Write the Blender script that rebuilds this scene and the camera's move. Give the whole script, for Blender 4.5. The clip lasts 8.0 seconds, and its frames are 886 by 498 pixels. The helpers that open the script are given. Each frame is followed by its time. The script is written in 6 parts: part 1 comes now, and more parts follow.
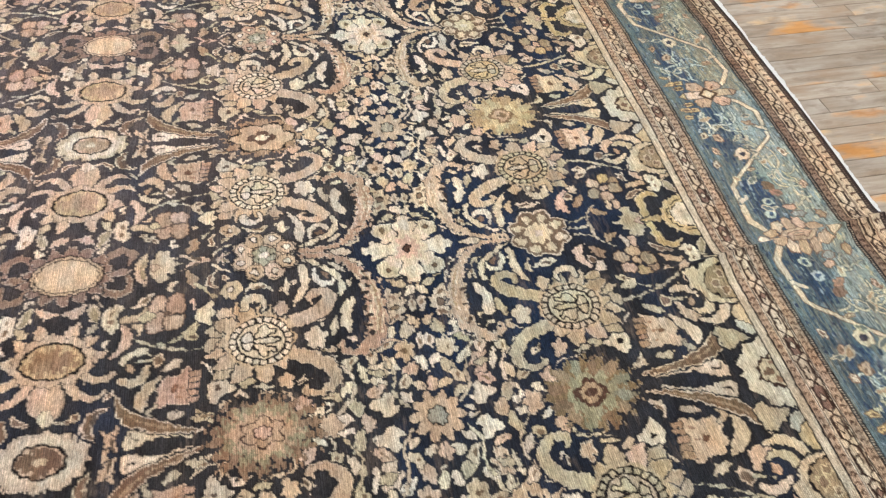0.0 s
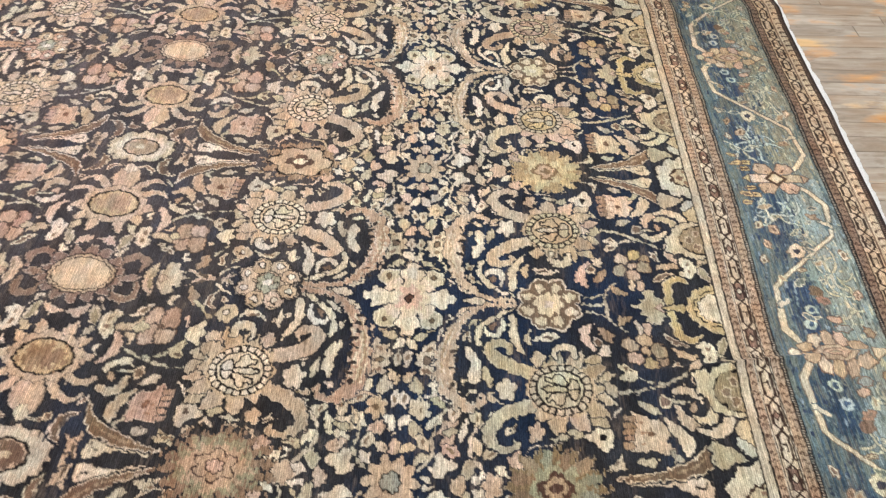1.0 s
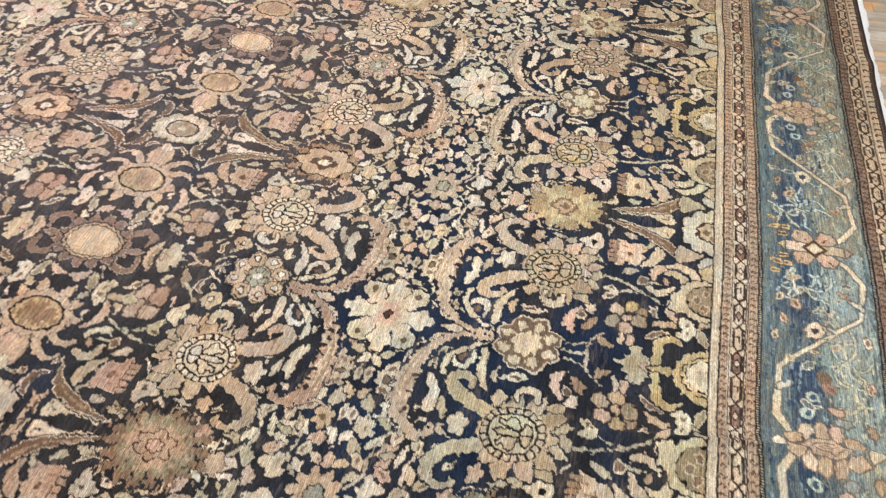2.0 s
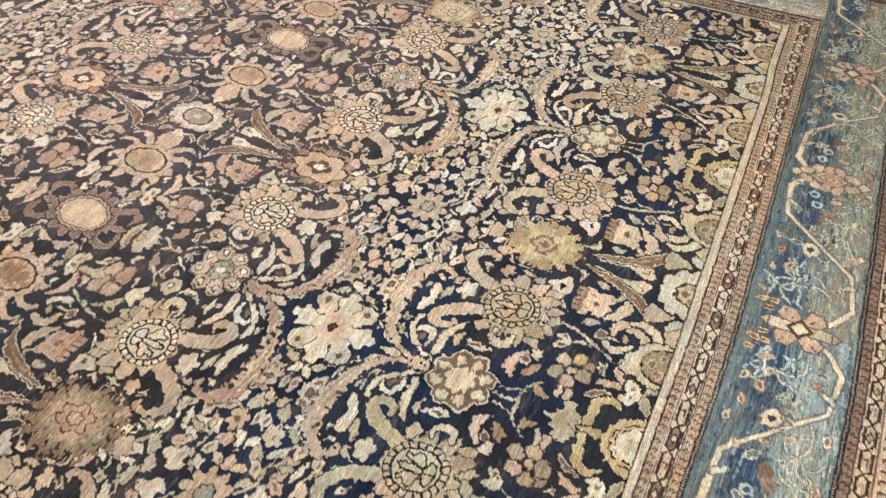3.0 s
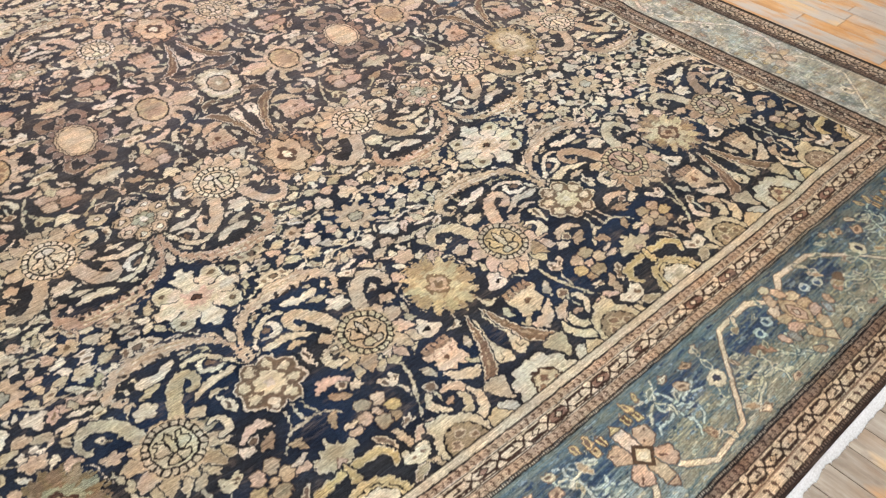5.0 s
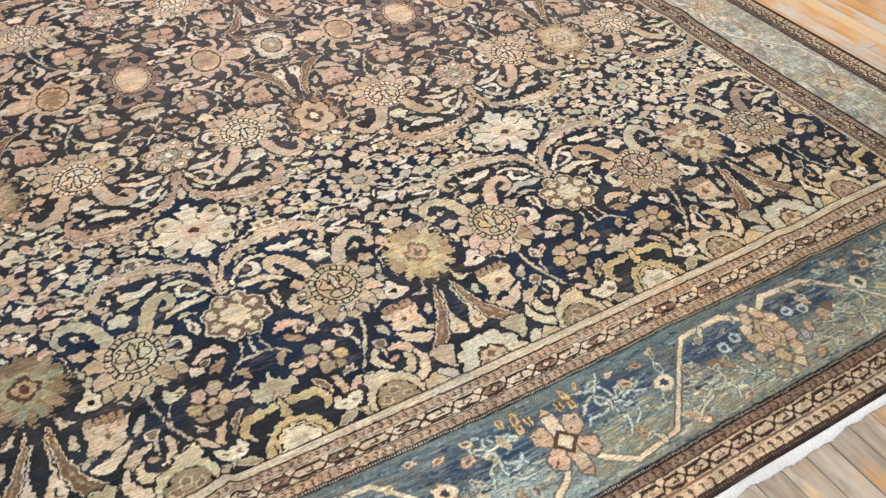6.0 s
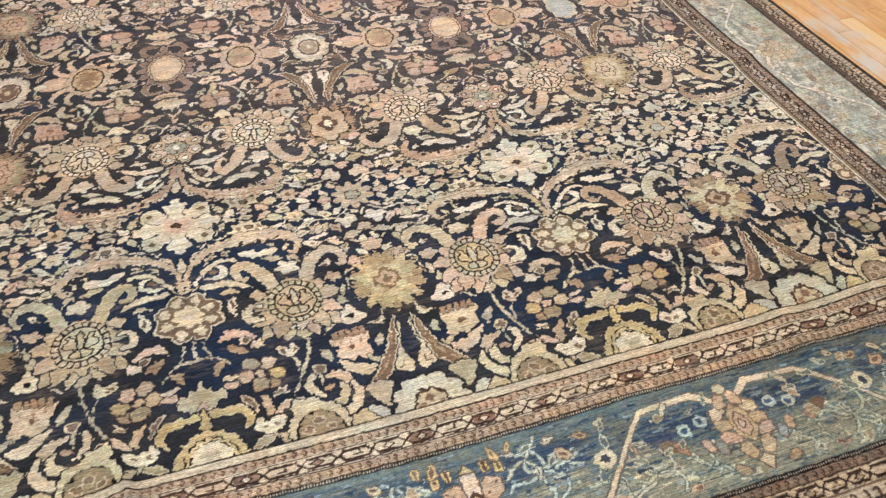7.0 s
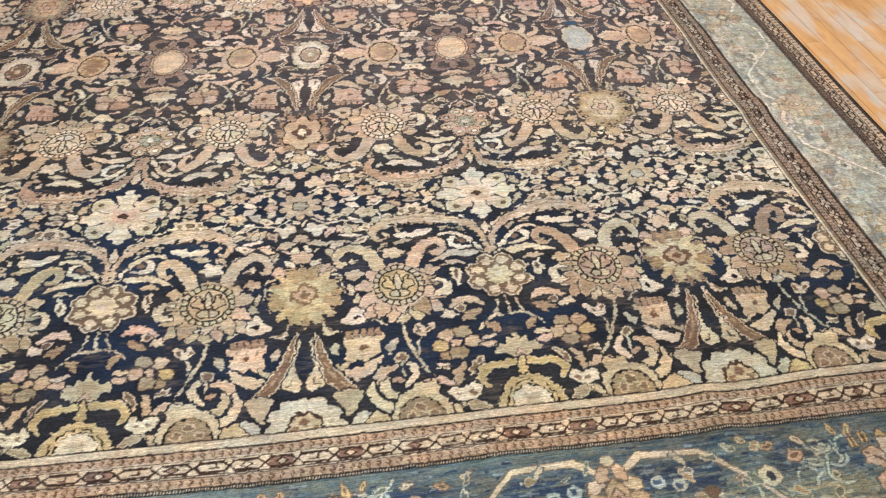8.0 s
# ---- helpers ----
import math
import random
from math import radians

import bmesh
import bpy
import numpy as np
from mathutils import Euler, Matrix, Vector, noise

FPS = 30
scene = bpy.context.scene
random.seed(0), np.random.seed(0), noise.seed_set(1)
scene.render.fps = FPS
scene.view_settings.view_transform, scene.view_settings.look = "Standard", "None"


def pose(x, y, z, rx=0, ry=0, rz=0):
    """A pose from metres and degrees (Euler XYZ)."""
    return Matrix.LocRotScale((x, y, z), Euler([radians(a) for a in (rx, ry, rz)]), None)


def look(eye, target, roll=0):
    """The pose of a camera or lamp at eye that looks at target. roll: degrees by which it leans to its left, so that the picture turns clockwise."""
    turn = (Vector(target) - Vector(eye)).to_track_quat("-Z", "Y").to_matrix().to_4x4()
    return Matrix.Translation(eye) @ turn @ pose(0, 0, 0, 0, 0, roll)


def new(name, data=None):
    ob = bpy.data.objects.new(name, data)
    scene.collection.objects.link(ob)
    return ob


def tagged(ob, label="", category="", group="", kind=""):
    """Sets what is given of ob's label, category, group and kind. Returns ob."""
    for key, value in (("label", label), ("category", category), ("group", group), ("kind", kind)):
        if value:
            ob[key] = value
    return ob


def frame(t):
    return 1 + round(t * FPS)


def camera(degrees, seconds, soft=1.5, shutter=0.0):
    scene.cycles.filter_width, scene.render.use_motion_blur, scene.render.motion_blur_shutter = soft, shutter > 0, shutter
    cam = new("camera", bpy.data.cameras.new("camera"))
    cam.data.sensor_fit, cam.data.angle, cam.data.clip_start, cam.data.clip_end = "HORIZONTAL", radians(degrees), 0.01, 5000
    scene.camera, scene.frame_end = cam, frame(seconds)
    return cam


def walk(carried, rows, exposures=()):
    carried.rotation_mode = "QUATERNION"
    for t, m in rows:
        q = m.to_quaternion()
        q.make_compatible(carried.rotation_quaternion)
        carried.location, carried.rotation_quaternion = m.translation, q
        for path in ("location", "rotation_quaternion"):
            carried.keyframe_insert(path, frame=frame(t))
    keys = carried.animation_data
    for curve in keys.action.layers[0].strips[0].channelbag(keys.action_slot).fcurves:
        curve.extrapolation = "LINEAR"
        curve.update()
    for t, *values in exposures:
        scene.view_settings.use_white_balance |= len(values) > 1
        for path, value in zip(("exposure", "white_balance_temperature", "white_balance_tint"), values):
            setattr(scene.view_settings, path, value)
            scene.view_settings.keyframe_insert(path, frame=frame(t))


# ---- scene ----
cam = camera(58.3, 8.0, soft=1.25)
PATH = [
    (0, (-2.017, 0.64, 1.612), (-0.685, 0.333, 0.151), 1.6),
    (0.5, (-1.947, 0.519, 1.632), (-0.589, 0.364, 0.172), 1.3),
    (1, (-1.91, 0.327, 1.651), (-0.532, 0.313, 0.202), 1.5),
    (1.5, (-1.884, 0.145, 1.636), (-0.502, 0.291, 0.198), 1.1),
    (2.8, (-1.666, -0.309, 1.677), (-0.368, 0.196, 0.241), 1.0),
    (3, (-1.629, -0.391, 1.667), (-0.348, 0.166, 0.235), 1.1),
    (3.5, (-1.525, -0.624, 1.678), (-0.296, 0.063, 0.258), 1.1),
    (4, (-1.388, -0.78, 1.654), (-0.224, 0.032, 0.244), 1.2),
    (4.5, (-1.199, -0.931, 1.647), (-0.116, -0.002, 0.246), 1.2),
    (4.7, (-1.135, -1.001, 1.655), (-0.087, -0.031, 0.255), 1.3),
    (5.8, (-0.89, -1.403, 1.651), (-0.073, -0.233, 0.249), 2.1),
    (6, (-0.832, -1.44, 1.639), (-0.06, -0.235, 0.242), 2.1),
    (6.5, (-0.626, -1.49, 1.634), (0.019, -0.215, 0.234), 2.0),
    (7, (-0.42, -1.497, 1.639), (0.101, -0.167, 0.239), 1.8),
    (7.5, (-0.144, -1.522, 1.624), (0.245, -0.142, 0.229), 1.6),
    (8, (0.085, -1.552, 1.642), (0.36, -0.136, 0.257), 1.8),
]
walk(cam, [(t, look(eye, target, roll)) for t, eye, target, roll in PATH])

# ---- light ----
world = bpy.data.worlds.new("room_air")
world.use_nodes = True
world.node_tree.nodes["Background"].inputs[0].default_value = (0.9, 0.95, 1.0, 1)
world.node_tree.nodes["Background"].inputs[1].default_value = 0.02
scene.world = world
scene.view_settings.exposure = 0.0
LAMP_WATTS = 24.4
LAMP_COLOR = (0.920, 0.948, 1.0)


# ---- materials ----
def lin(r, g, b):
    """sRGB 0..255 to linear."""
    return tuple(((c / 255) / 12.92 if c < 10.3 else ((c / 255 + 0.055) / 1.055) ** 2.4) for c in (r, g, b))


class Mat:
    """A node material with short ways to add and join nodes."""

    def __init__(self, name, rough=0.8, color=(0.5, 0.5, 0.5)):
        self.m = bpy.data.materials.new(name)
        self.m.use_nodes = True
        self.t = self.m.node_tree
        self.b = self.t.nodes["Principled BSDF"]
        self.b.inputs["Roughness"].default_value = rough
        self.b.inputs["Base Color"].default_value = (*color, 1)

    def add(self, kind, **sets):
        n = self.t.nodes.new(kind)
        for k, v in sets.items():
            n.inputs[k.replace("_", " ")].default_value = v
        return n

    def join(self, a, b):
        self.t.links.new(a, b)

    def coords(self, scale=(1, 1, 1)):
        c, m = self.add("ShaderNodeTexCoord"), self.add("ShaderNodeMapping")
        m.inputs["Scale"].default_value = scale
        self.join(c.outputs["Object"], m.inputs["Vector"])
        return m.outputs["Vector"]

    def world_coords(self, scale=(1, 1, 1)):
        c, m = self.add("ShaderNodeNewGeometry"), self.add("ShaderNodeMapping")
        m.inputs["Scale"].default_value = scale
        self.join(c.outputs["Position"], m.inputs["Vector"])
        return m.outputs["Vector"]

    def noise(self, vec, scale, detail=4.0, rough=0.55):
        n = self.add("ShaderNodeTexNoise", Scale=scale, Detail=detail, Roughness=rough)
        self.join(vec, n.inputs["Vector"])
        return n.outputs["Fac"]

    def ramp(self, fac, *stops):
        r = self.add("ShaderNodeValToRGB")
        e = r.color_ramp.elements
        while len(e) < len(stops):
            e.new(0.5)
        for el, (p, c) in zip(e, stops):
            el.position = p
            el.color = (*c, 1) if isinstance(c, tuple) else (c, c, c, 1)
        self.join(fac, r.inputs["Fac"])
        return r.outputs["Color"]

    def mix(self, fac, a, b, blend="MIX"):
        n = self.t.nodes.new("ShaderNodeMix")
        n.data_type, n.blend_type = "RGBA", blend
        for v, s in ((fac, n.inputs[0]), (a, n.inputs[6]), (b, n.inputs[7])):
            if isinstance(v, bpy.types.NodeSocket):
                self.join(v, s)
            elif isinstance(v, tuple):
                s.default_value = (*v, 1)
            else:
                s.default_value = v
        return n.outputs[2]

    def math(self, op, a, b=0.0):
        n = self.t.nodes.new("ShaderNodeMath")
        n.operation = op
        for v, s in ((a, n.inputs[0]), (b, n.inputs[1])):
            if isinstance(v, bpy.types.NodeSocket):
                self.join(v, s)
            else:
                s.default_value = v
        return n.outputs[0]

    def color(self, c):
        self.join(c, self.b.inputs["Base Color"])

    def rough(self, c):
        self.join(c, self.b.inputs["Roughness"])

    def bump(self, h, strength=0.3, dist=0.002):
        n = self.add("ShaderNodeBump", Strength=strength, Distance=dist)
        self.join(h, n.inputs["Height"])
        self.join(n.outputs["Normal"], self.b.inputs["Normal"])


def wool_material():
    m = Mat("knotted_wool", 0.92)
    att = m.add("ShaderNodeAttribute")
    att.attribute_name = "dye"
    streak = m.noise(m.coords((14, 260, 1)), 1.0, 3.0, 0.6)
    knots = m.noise(m.coords((330, 300, 1)), 1.0, 2.0, 0.6)
    patch = m.noise(m.coords(), 2.3, 4.0, 0.6)
    c = m.mix(1.0, att.outputs["Color"], m.ramp(streak, (0.25, 0.71), (0.75, 1.22)), "MULTIPLY")
    c = m.mix(1.0, c, m.ramp(knots, (0.3, 0.72), (0.7, 1.24)), "MULTIPLY")
    c = m.mix(1.0, c, m.ramp(patch, (0.3, (0.93, 0.93, 0.95)), (0.7, (1.06, 1.03, 1.0))), "MULTIPLY")
    wave = m.add("ShaderNodeTexWave", Scale=1.0, Distortion=4.0, Detail=2.0)
    wave.bands_direction = "Y"
    m.join(m.coords((1.5, 66, 1)), wave.inputs["Vector"])
    bare = m.noise(m.coords((5, 7, 1)), 1.0, 3.0, 0.6)
    rib = m.mix(m.ramp(bare, (0.35, 0.35), (0.65, 1.0)), (1.0, 1.0, 1.0), m.ramp(wave.outputs["Fac"], (0.1, 0.82), (0.9, 1.11)))
    c = m.mix(1.0, c, rib, "MULTIPLY")
    fleck = m.noise(m.coords((85, 210, 1)), 1.0, 2.0, 0.7)
    c = m.mix(1.0, c, m.ramp(fleck, (0.32, 0.69), (0.68, 1.27)), "MULTIPLY")
    m.color(c)
    h = m.math("ADD", m.math("MULTIPLY", wave.outputs["Fac"], 0.35), m.math("ADD", knots, m.math("MULTIPLY", streak, 0.8)))
    m.bump(h, 0.55, 0.0025)
    m.b.inputs["Sheen Weight"].default_value = 0.03
    m.b.inputs["Sheen Roughness"].default_value = 0.5
    m.b.inputs["Sheen Tint"].default_value = (1.0, 0.93, 0.88, 1)
    m.b.inputs["Specular IOR Level"].default_value = 0.08
    return m.m


def cotton_material():
    m = Mat("white_cotton", 0.9)
    n = m.noise(m.coords((160, 300, 200)), 1.0, 3.0)
    m.color(m.ramp(n, (0.25, (0.58, 0.57, 0.55)), (0.65, (0.78, 0.78, 0.77))))
    m.bump(n, 0.5, 0.003)
    return m.m


def plank_material():
    """Old strip floor: bare greyed boards with remains of an orange varnish, each board worn in its own way, more varnish towards the end of the room."""
    m = Mat("worn_strip_floor", 0.45)
    rnd = m.add("ShaderNodeObjectInfo").outputs["Random"]
    isl = m.add("ShaderNodeNewGeometry").outputs["Random Per Island"]
    pick = m.math("FRACT", m.math("ADD", rnd, isl))
    pick2 = m.math("FRACT", m.math("MULTIPLY", pick, 17.3))
    lift = m.add("ShaderNodeCombineXYZ")
    m.join(m.math("MULTIPLY", pick, 63.0), lift.inputs[2])
    def own(scale):
        n = m.t.nodes.new("ShaderNodeVectorMath")
        n.operation = "ADD"
        m.join(m.world_coords(scale), n.inputs[0])
        m.join(lift.outputs[0], n.inputs[1])
        return n.outputs[0]
    grain = m.noise(own((42, 3.6, 1)), 1.0, 6.0, 0.62)
    fibre = m.noise(m.world_coords((420, 11, 1)), 1.0, 3.0, 0.6)
    blot = m.noise(own((9.0, 3.4, 1)), 1.0, 5.0, 0.56)
    wide = m.noise(m.world_coords((3.2, 2.2, 3)), 1.0, 4.0, 0.55)
    stain = m.noise(own((22, 8.0, 1)), 1.0, 5.0, 0.62)
    grey = m.ramp(grain, (0.25, lin(132, 117, 101)), (0.48, lin(164, 149, 131)), (0.75, lin(188, 176, 159)))
    grey = m.mix(m.ramp(blot, (0.50, 0.0), (0.66, 0.8)), grey, lin(196, 186, 172))
    grey = m.mix(m.ramp(blot, (0.32, 0.7), (0.46, 0.0)), grey, lin(152, 124, 96))
    grey = m.mix(m.ramp(stain, (0.34, 0.6), (0.46, 0.0)), grey, lin(132, 112, 92))
    board = m.ramp(pick2, (0.0, 0.78), (0.5, 0.95), (1.0, 1.08))
    grey = m.mix(1.0, grey, board, "MULTIPLY")
    amber = m.ramp(grain, (0.2, lin(162, 106, 46)), (0.55, lin(204, 144, 70)), (0.85, lin(222, 176, 112)))
    amber = m.mix(m.ramp(stain, (0.35, 0.5), (0.50, 0.0)), amber, lin(172, 112, 50))
    amber = m.mix(m.ramp(pick2, (0.80, 0.0), (0.86, 0.75)), amber, lin(222, 188, 134))
    sep = m.add("ShaderNodeSeparateXYZ")
    m.join(m.world_coords(), sep.inputs[0])
    def span(socket, a, b, lo, hi):
        n = m.add("ShaderNodeMapRange")
        for i, v in ((1, a), (2, b), (3, lo), (4, hi)):
            n.inputs[i].default_value = v
        m.join(socket, n.inputs[0])
        return n.outputs[0]
    end = m.math("MULTIPLY", span(sep.outputs[0], 1.2, 2.2, 0.0, 1.0), span(sep.outputs[1], -0.5, 0.9, 0.02, 0.17))
    worn = m.math("ADD", m.math("ADD", m.math("MULTIPLY", blot, 0.50), m.math("ADD", m.math("MULTIPLY", wide, 0.25), m.math("MULTIPLY", pick, 0.10))), end)
    left = m.ramp(worn, (0.462, 0.0), (0.530, 0.92))
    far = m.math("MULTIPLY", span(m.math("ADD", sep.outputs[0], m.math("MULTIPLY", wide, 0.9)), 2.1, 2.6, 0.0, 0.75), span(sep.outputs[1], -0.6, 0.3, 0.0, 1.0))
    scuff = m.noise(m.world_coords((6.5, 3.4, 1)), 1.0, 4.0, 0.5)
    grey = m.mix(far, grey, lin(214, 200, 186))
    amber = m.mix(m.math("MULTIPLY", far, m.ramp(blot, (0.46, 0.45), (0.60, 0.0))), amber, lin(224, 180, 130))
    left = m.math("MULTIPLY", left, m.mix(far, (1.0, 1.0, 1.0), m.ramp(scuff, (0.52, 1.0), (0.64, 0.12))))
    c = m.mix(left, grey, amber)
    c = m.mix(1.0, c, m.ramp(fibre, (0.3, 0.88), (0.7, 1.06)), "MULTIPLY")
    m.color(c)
    m.rough(m.mix(left, m.ramp(blot, (0.3, 0.42), (0.7, 0.62)), (0.3, 0.3, 0.3)))
    m.bump(m.math("ADD", m.math("MULTIPLY", grain, 0.6), m.math("MULTIPLY", fibre, 0.4)), 0.25, 0.002)
    return m.m


def plaster_material(name, c):
    m = Mat(name, 0.85)
    n = m.noise(m.world_coords(), 3.0, 5.0)
    f = m.noise(m.world_coords(), 60.0, 3.0)
    m.color(m.ramp(n, (0.3, tuple(x * 0.94 for x in c)), (0.7, c)))
    m.bump(f, 0.1, 0.003)
    return m.m


WOOL, COTTON, PLANK = wool_material(), cotton_material(), plank_material()
WALL_PAINT = plaster_material("wall_paint", (0.72, 0.70, 0.66))
CEILING_PAINT = plaster_material("ceiling_paint", (0.78, 0.78, 0.77))
GAP = Mat("floor_gap_dirt", 0.9, (0.035, 0.028, 0.022)).m
STEEL = Mat("white_enamel", 0.4, (0.75, 0.75, 0.74)).m
GLOW = Mat("lamp_diffuser", 0.5, (0.9, 0.9, 0.9))
GLOW.b.inputs["Emission Color"].default_value = (*LAMP_COLOR, 1)
GLOW.b.inputs["Emission Strength"].default_value = 6.0
GLOW = GLOW.m


# ---- mesh helpers ----
def mesh_of(name, bm, material):
    me = bpy.data.meshes.new(name)
    bm.to_mesh(me)
    bm.free()
    me.materials.append(material)
    return me


def box(bm, x0, y0, z0, x1, y1, z1, bevel=0.0):
    b2 = bmesh.new()
    bmesh.ops.create_cube(b2, size=1)
    for v in b2.verts:
        v.co = Vector(((x0 + x1) / 2 + v.co.x * (x1 - x0), (y0 + y1) / 2 + v.co.y * (y1 - y0), (z0 + z1) / 2 + v.co.z * (z1 - z0)))
    if bevel:
        bmesh.ops.bevel(b2, geom=b2.edges[:], offset=bevel, segments=1, affect="EDGES")
    tmp = bpy.data.meshes.new("tmp")
    b2.to_mesh(tmp)
    b2.free()
    bm.from_mesh(tmp)
    bpy.data.meshes.remove(tmp)


def part(name, bm, material, parent, label=""):
    ob = new(name, mesh_of(name, bm, material))
    ob.parent = parent
    return tagged(ob, label)


# ---- room shell ----
RX0, RX1, RY0, RY1, RH = -4.6, 4.6, -3.6, 5.2, 3.3
for wname, b in (("wall_south", (RX0 - 0.15, RY0 - 0.15, -0.02, RX1 + 0.15, RY0, RH)), ("wall_north", (RX0 - 0.15, RY1, -0.02, RX1 + 0.15, RY1 + 0.15, RH)),
                 ("wall_west", (RX0 - 0.15, RY0, -0.02, RX0, RY1, RH)), ("wall_east", (RX1, RY0, -0.02, RX1 + 0.15, RY1, RH))):
    bm = bmesh.new()
    box(bm, *b)
    tagged(new(wname, mesh_of(wname, bm, WALL_PAINT)), "plain off-white painted plaster wall of the showroom", "wall", kind="structure")
bm = bmesh.new()
box(bm, RX0 - 0.15, RY0 - 0.15, RH, RX1 + 0.15, RY1 + 0.15, RH + 0.15)
tagged(new("ceiling", mesh_of("ceiling", bm, CEILING_PAINT)), "plain white painted ceiling", "ceiling", kind="structure")


def ceiling_light(x, y):
    ob = tagged(new("ceiling_light"), "white flat ceiling light panel fixed under the ceiling", "lamp", "ceiling lights")
    ob.matrix_basis = pose(x, y, RH - 0.06)
    bm = bmesh.new()
    for b in ((-0.62, -0.32, 0, 0.62, -0.29, 0.06), (-0.62, 0.29, 0, 0.62, 0.32, 0.06), (-0.62, -0.29, 0, -0.59, 0.29, 0.06), (0.59, -0.29, 0, 0.62, 0.29, 0.06)):
        box(bm, *b, bevel=0.004)
    part("frame", bm, STEEL, ob)
    bm = bmesh.new()
    box(bm, -0.59, -0.29, 0.01, 0.59, 0.29, 0.02)
    part("diffuser", bm, GLOW, ob, "glowing white diffuser")
    lamp = bpy.data.lights.new("panel_lamp", "AREA")
    lamp.shape, lamp.size, lamp.size_y, lamp.energy, lamp.color = "RECTANGLE", 1.1, 0.5, LAMP_WATTS, LAMP_COLOR
    lo = new("panel_lamp", lamp)
    lo.matrix_basis = pose(x, y, RH - 0.07)
    return ob


for lx in (-2.6, 0.0, 2.6):
    for ly in (-1.8, 0.8, 3.4):
        ceiling_light(lx, ly)

# ---- the rug's plan ----
# u runs along the fringed edge, v across the rug; the repeat is 1.10 by 1.82 m and mirrored both ways.
HALF_U, HALF_V, ROW_V = 0.55, 0.91, 0.395
FIELD_U, FIELD_V = (-2.695, 1.595), (-0.452, 3.062)
E_IN, E_MAIN, E_OUT = 0.136, 0.430, 0.563
SIDE = 1.165  # the side borders are a little narrower


def spaced(*runs):
    """Coordinates from (start, stop, step) runs joined end to end."""
    out = [np.arange(a, b - 1e-6, h) for a, b, h in runs]
    return np.concatenate(out + [np.array([runs[-1][1]])])


FINE = 0.0028
US = spaced((FIELD_U[0] - E_OUT / SIDE, -1.50, 0.024), (-1.50, FIELD_U[1] + E_OUT / SIDE, FINE))
VS = spaced((FIELD_V[0] - E_OUT, 0.98, FINE), (0.98, 1.6, 0.0045), (1.6, 2.66, 0.006), (2.66, FIELD_V[1] + E_OUT, 0.024))
NU = len(US)
UG, VG = np.meshgrid(US, VS)
SOFT = np.maximum(np.gradient(VS), 0.0028)[:, None] * np.ones((1, NU))
SOFT = np.maximum(SOFT, np.gradient(US)[None, :]).astype(np.float32) * 0.55


def value_noise(x, y, seed):
    """Smooth noise from -1 to 1 on arrays, one unit a cell."""
    rng = np.random.default_rng(seed)
    g = rng.uniform(-1, 1, (256, 256)).astype(np.float32)
    xi, yi = np.floor(x).astype(int), np.floor(y).astype(int)
    fx, fy = (x - xi).astype(np.float32), (y - yi).astype(np.float32)
    fx, fy = fx * fx * (3 - 2 * fx), fy * fy * (3 - 2 * fy)
    a, b, c, d = g[xi % 256, yi % 256], g[(xi + 1) % 256, yi % 256], g[xi % 256, (yi + 1) % 256], g[(xi + 1) % 256, (yi + 1) % 256]
    return (a * (1 - fx) + b * fx) * (1 - fy) + (c * (1 - fx) + d * fx) * fy


def smooth(a, b, x):
    t = np.clip((x - a) / (b - a), 0, 1)
    return t * t * (3 - 2 * t)


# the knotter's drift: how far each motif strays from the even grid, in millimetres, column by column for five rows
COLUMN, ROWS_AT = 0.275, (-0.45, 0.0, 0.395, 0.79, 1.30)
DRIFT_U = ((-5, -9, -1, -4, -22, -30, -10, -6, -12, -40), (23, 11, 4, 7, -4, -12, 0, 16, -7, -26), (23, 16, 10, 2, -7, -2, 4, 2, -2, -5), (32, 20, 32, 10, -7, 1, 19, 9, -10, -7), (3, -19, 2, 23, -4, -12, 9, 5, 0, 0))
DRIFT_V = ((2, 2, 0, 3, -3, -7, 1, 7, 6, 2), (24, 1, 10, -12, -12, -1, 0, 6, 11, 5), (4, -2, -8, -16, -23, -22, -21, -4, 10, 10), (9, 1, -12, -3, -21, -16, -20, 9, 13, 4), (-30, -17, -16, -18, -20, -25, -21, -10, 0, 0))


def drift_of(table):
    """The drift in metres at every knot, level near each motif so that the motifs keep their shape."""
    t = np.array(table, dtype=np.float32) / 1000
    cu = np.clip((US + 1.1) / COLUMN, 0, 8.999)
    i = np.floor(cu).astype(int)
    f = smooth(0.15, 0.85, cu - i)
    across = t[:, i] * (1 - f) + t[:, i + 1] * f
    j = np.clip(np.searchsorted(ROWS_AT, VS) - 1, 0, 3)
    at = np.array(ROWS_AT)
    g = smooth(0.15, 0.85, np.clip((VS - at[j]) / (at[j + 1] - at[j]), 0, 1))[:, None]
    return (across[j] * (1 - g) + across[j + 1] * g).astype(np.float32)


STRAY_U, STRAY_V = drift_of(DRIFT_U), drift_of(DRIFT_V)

# hand-knotted unevenness of every outline
WU = (0.0026 * value_noise(UG / 0.019, VG / 0.017, 1) + 0.0016 * value_noise(UG / 0.007, VG / 0.006, 2)).astype(np.float32)
WV = (0.0026 * value_noise(UG / 0.019, VG / 0.017, 3) + 0.0018 * value_noise(UG / 0.006, VG / 0.006, 4)).astype(np.float32)
FUZZ = value_noise(UG / 0.011, VG / 0.005, 5).astype(np.float32)
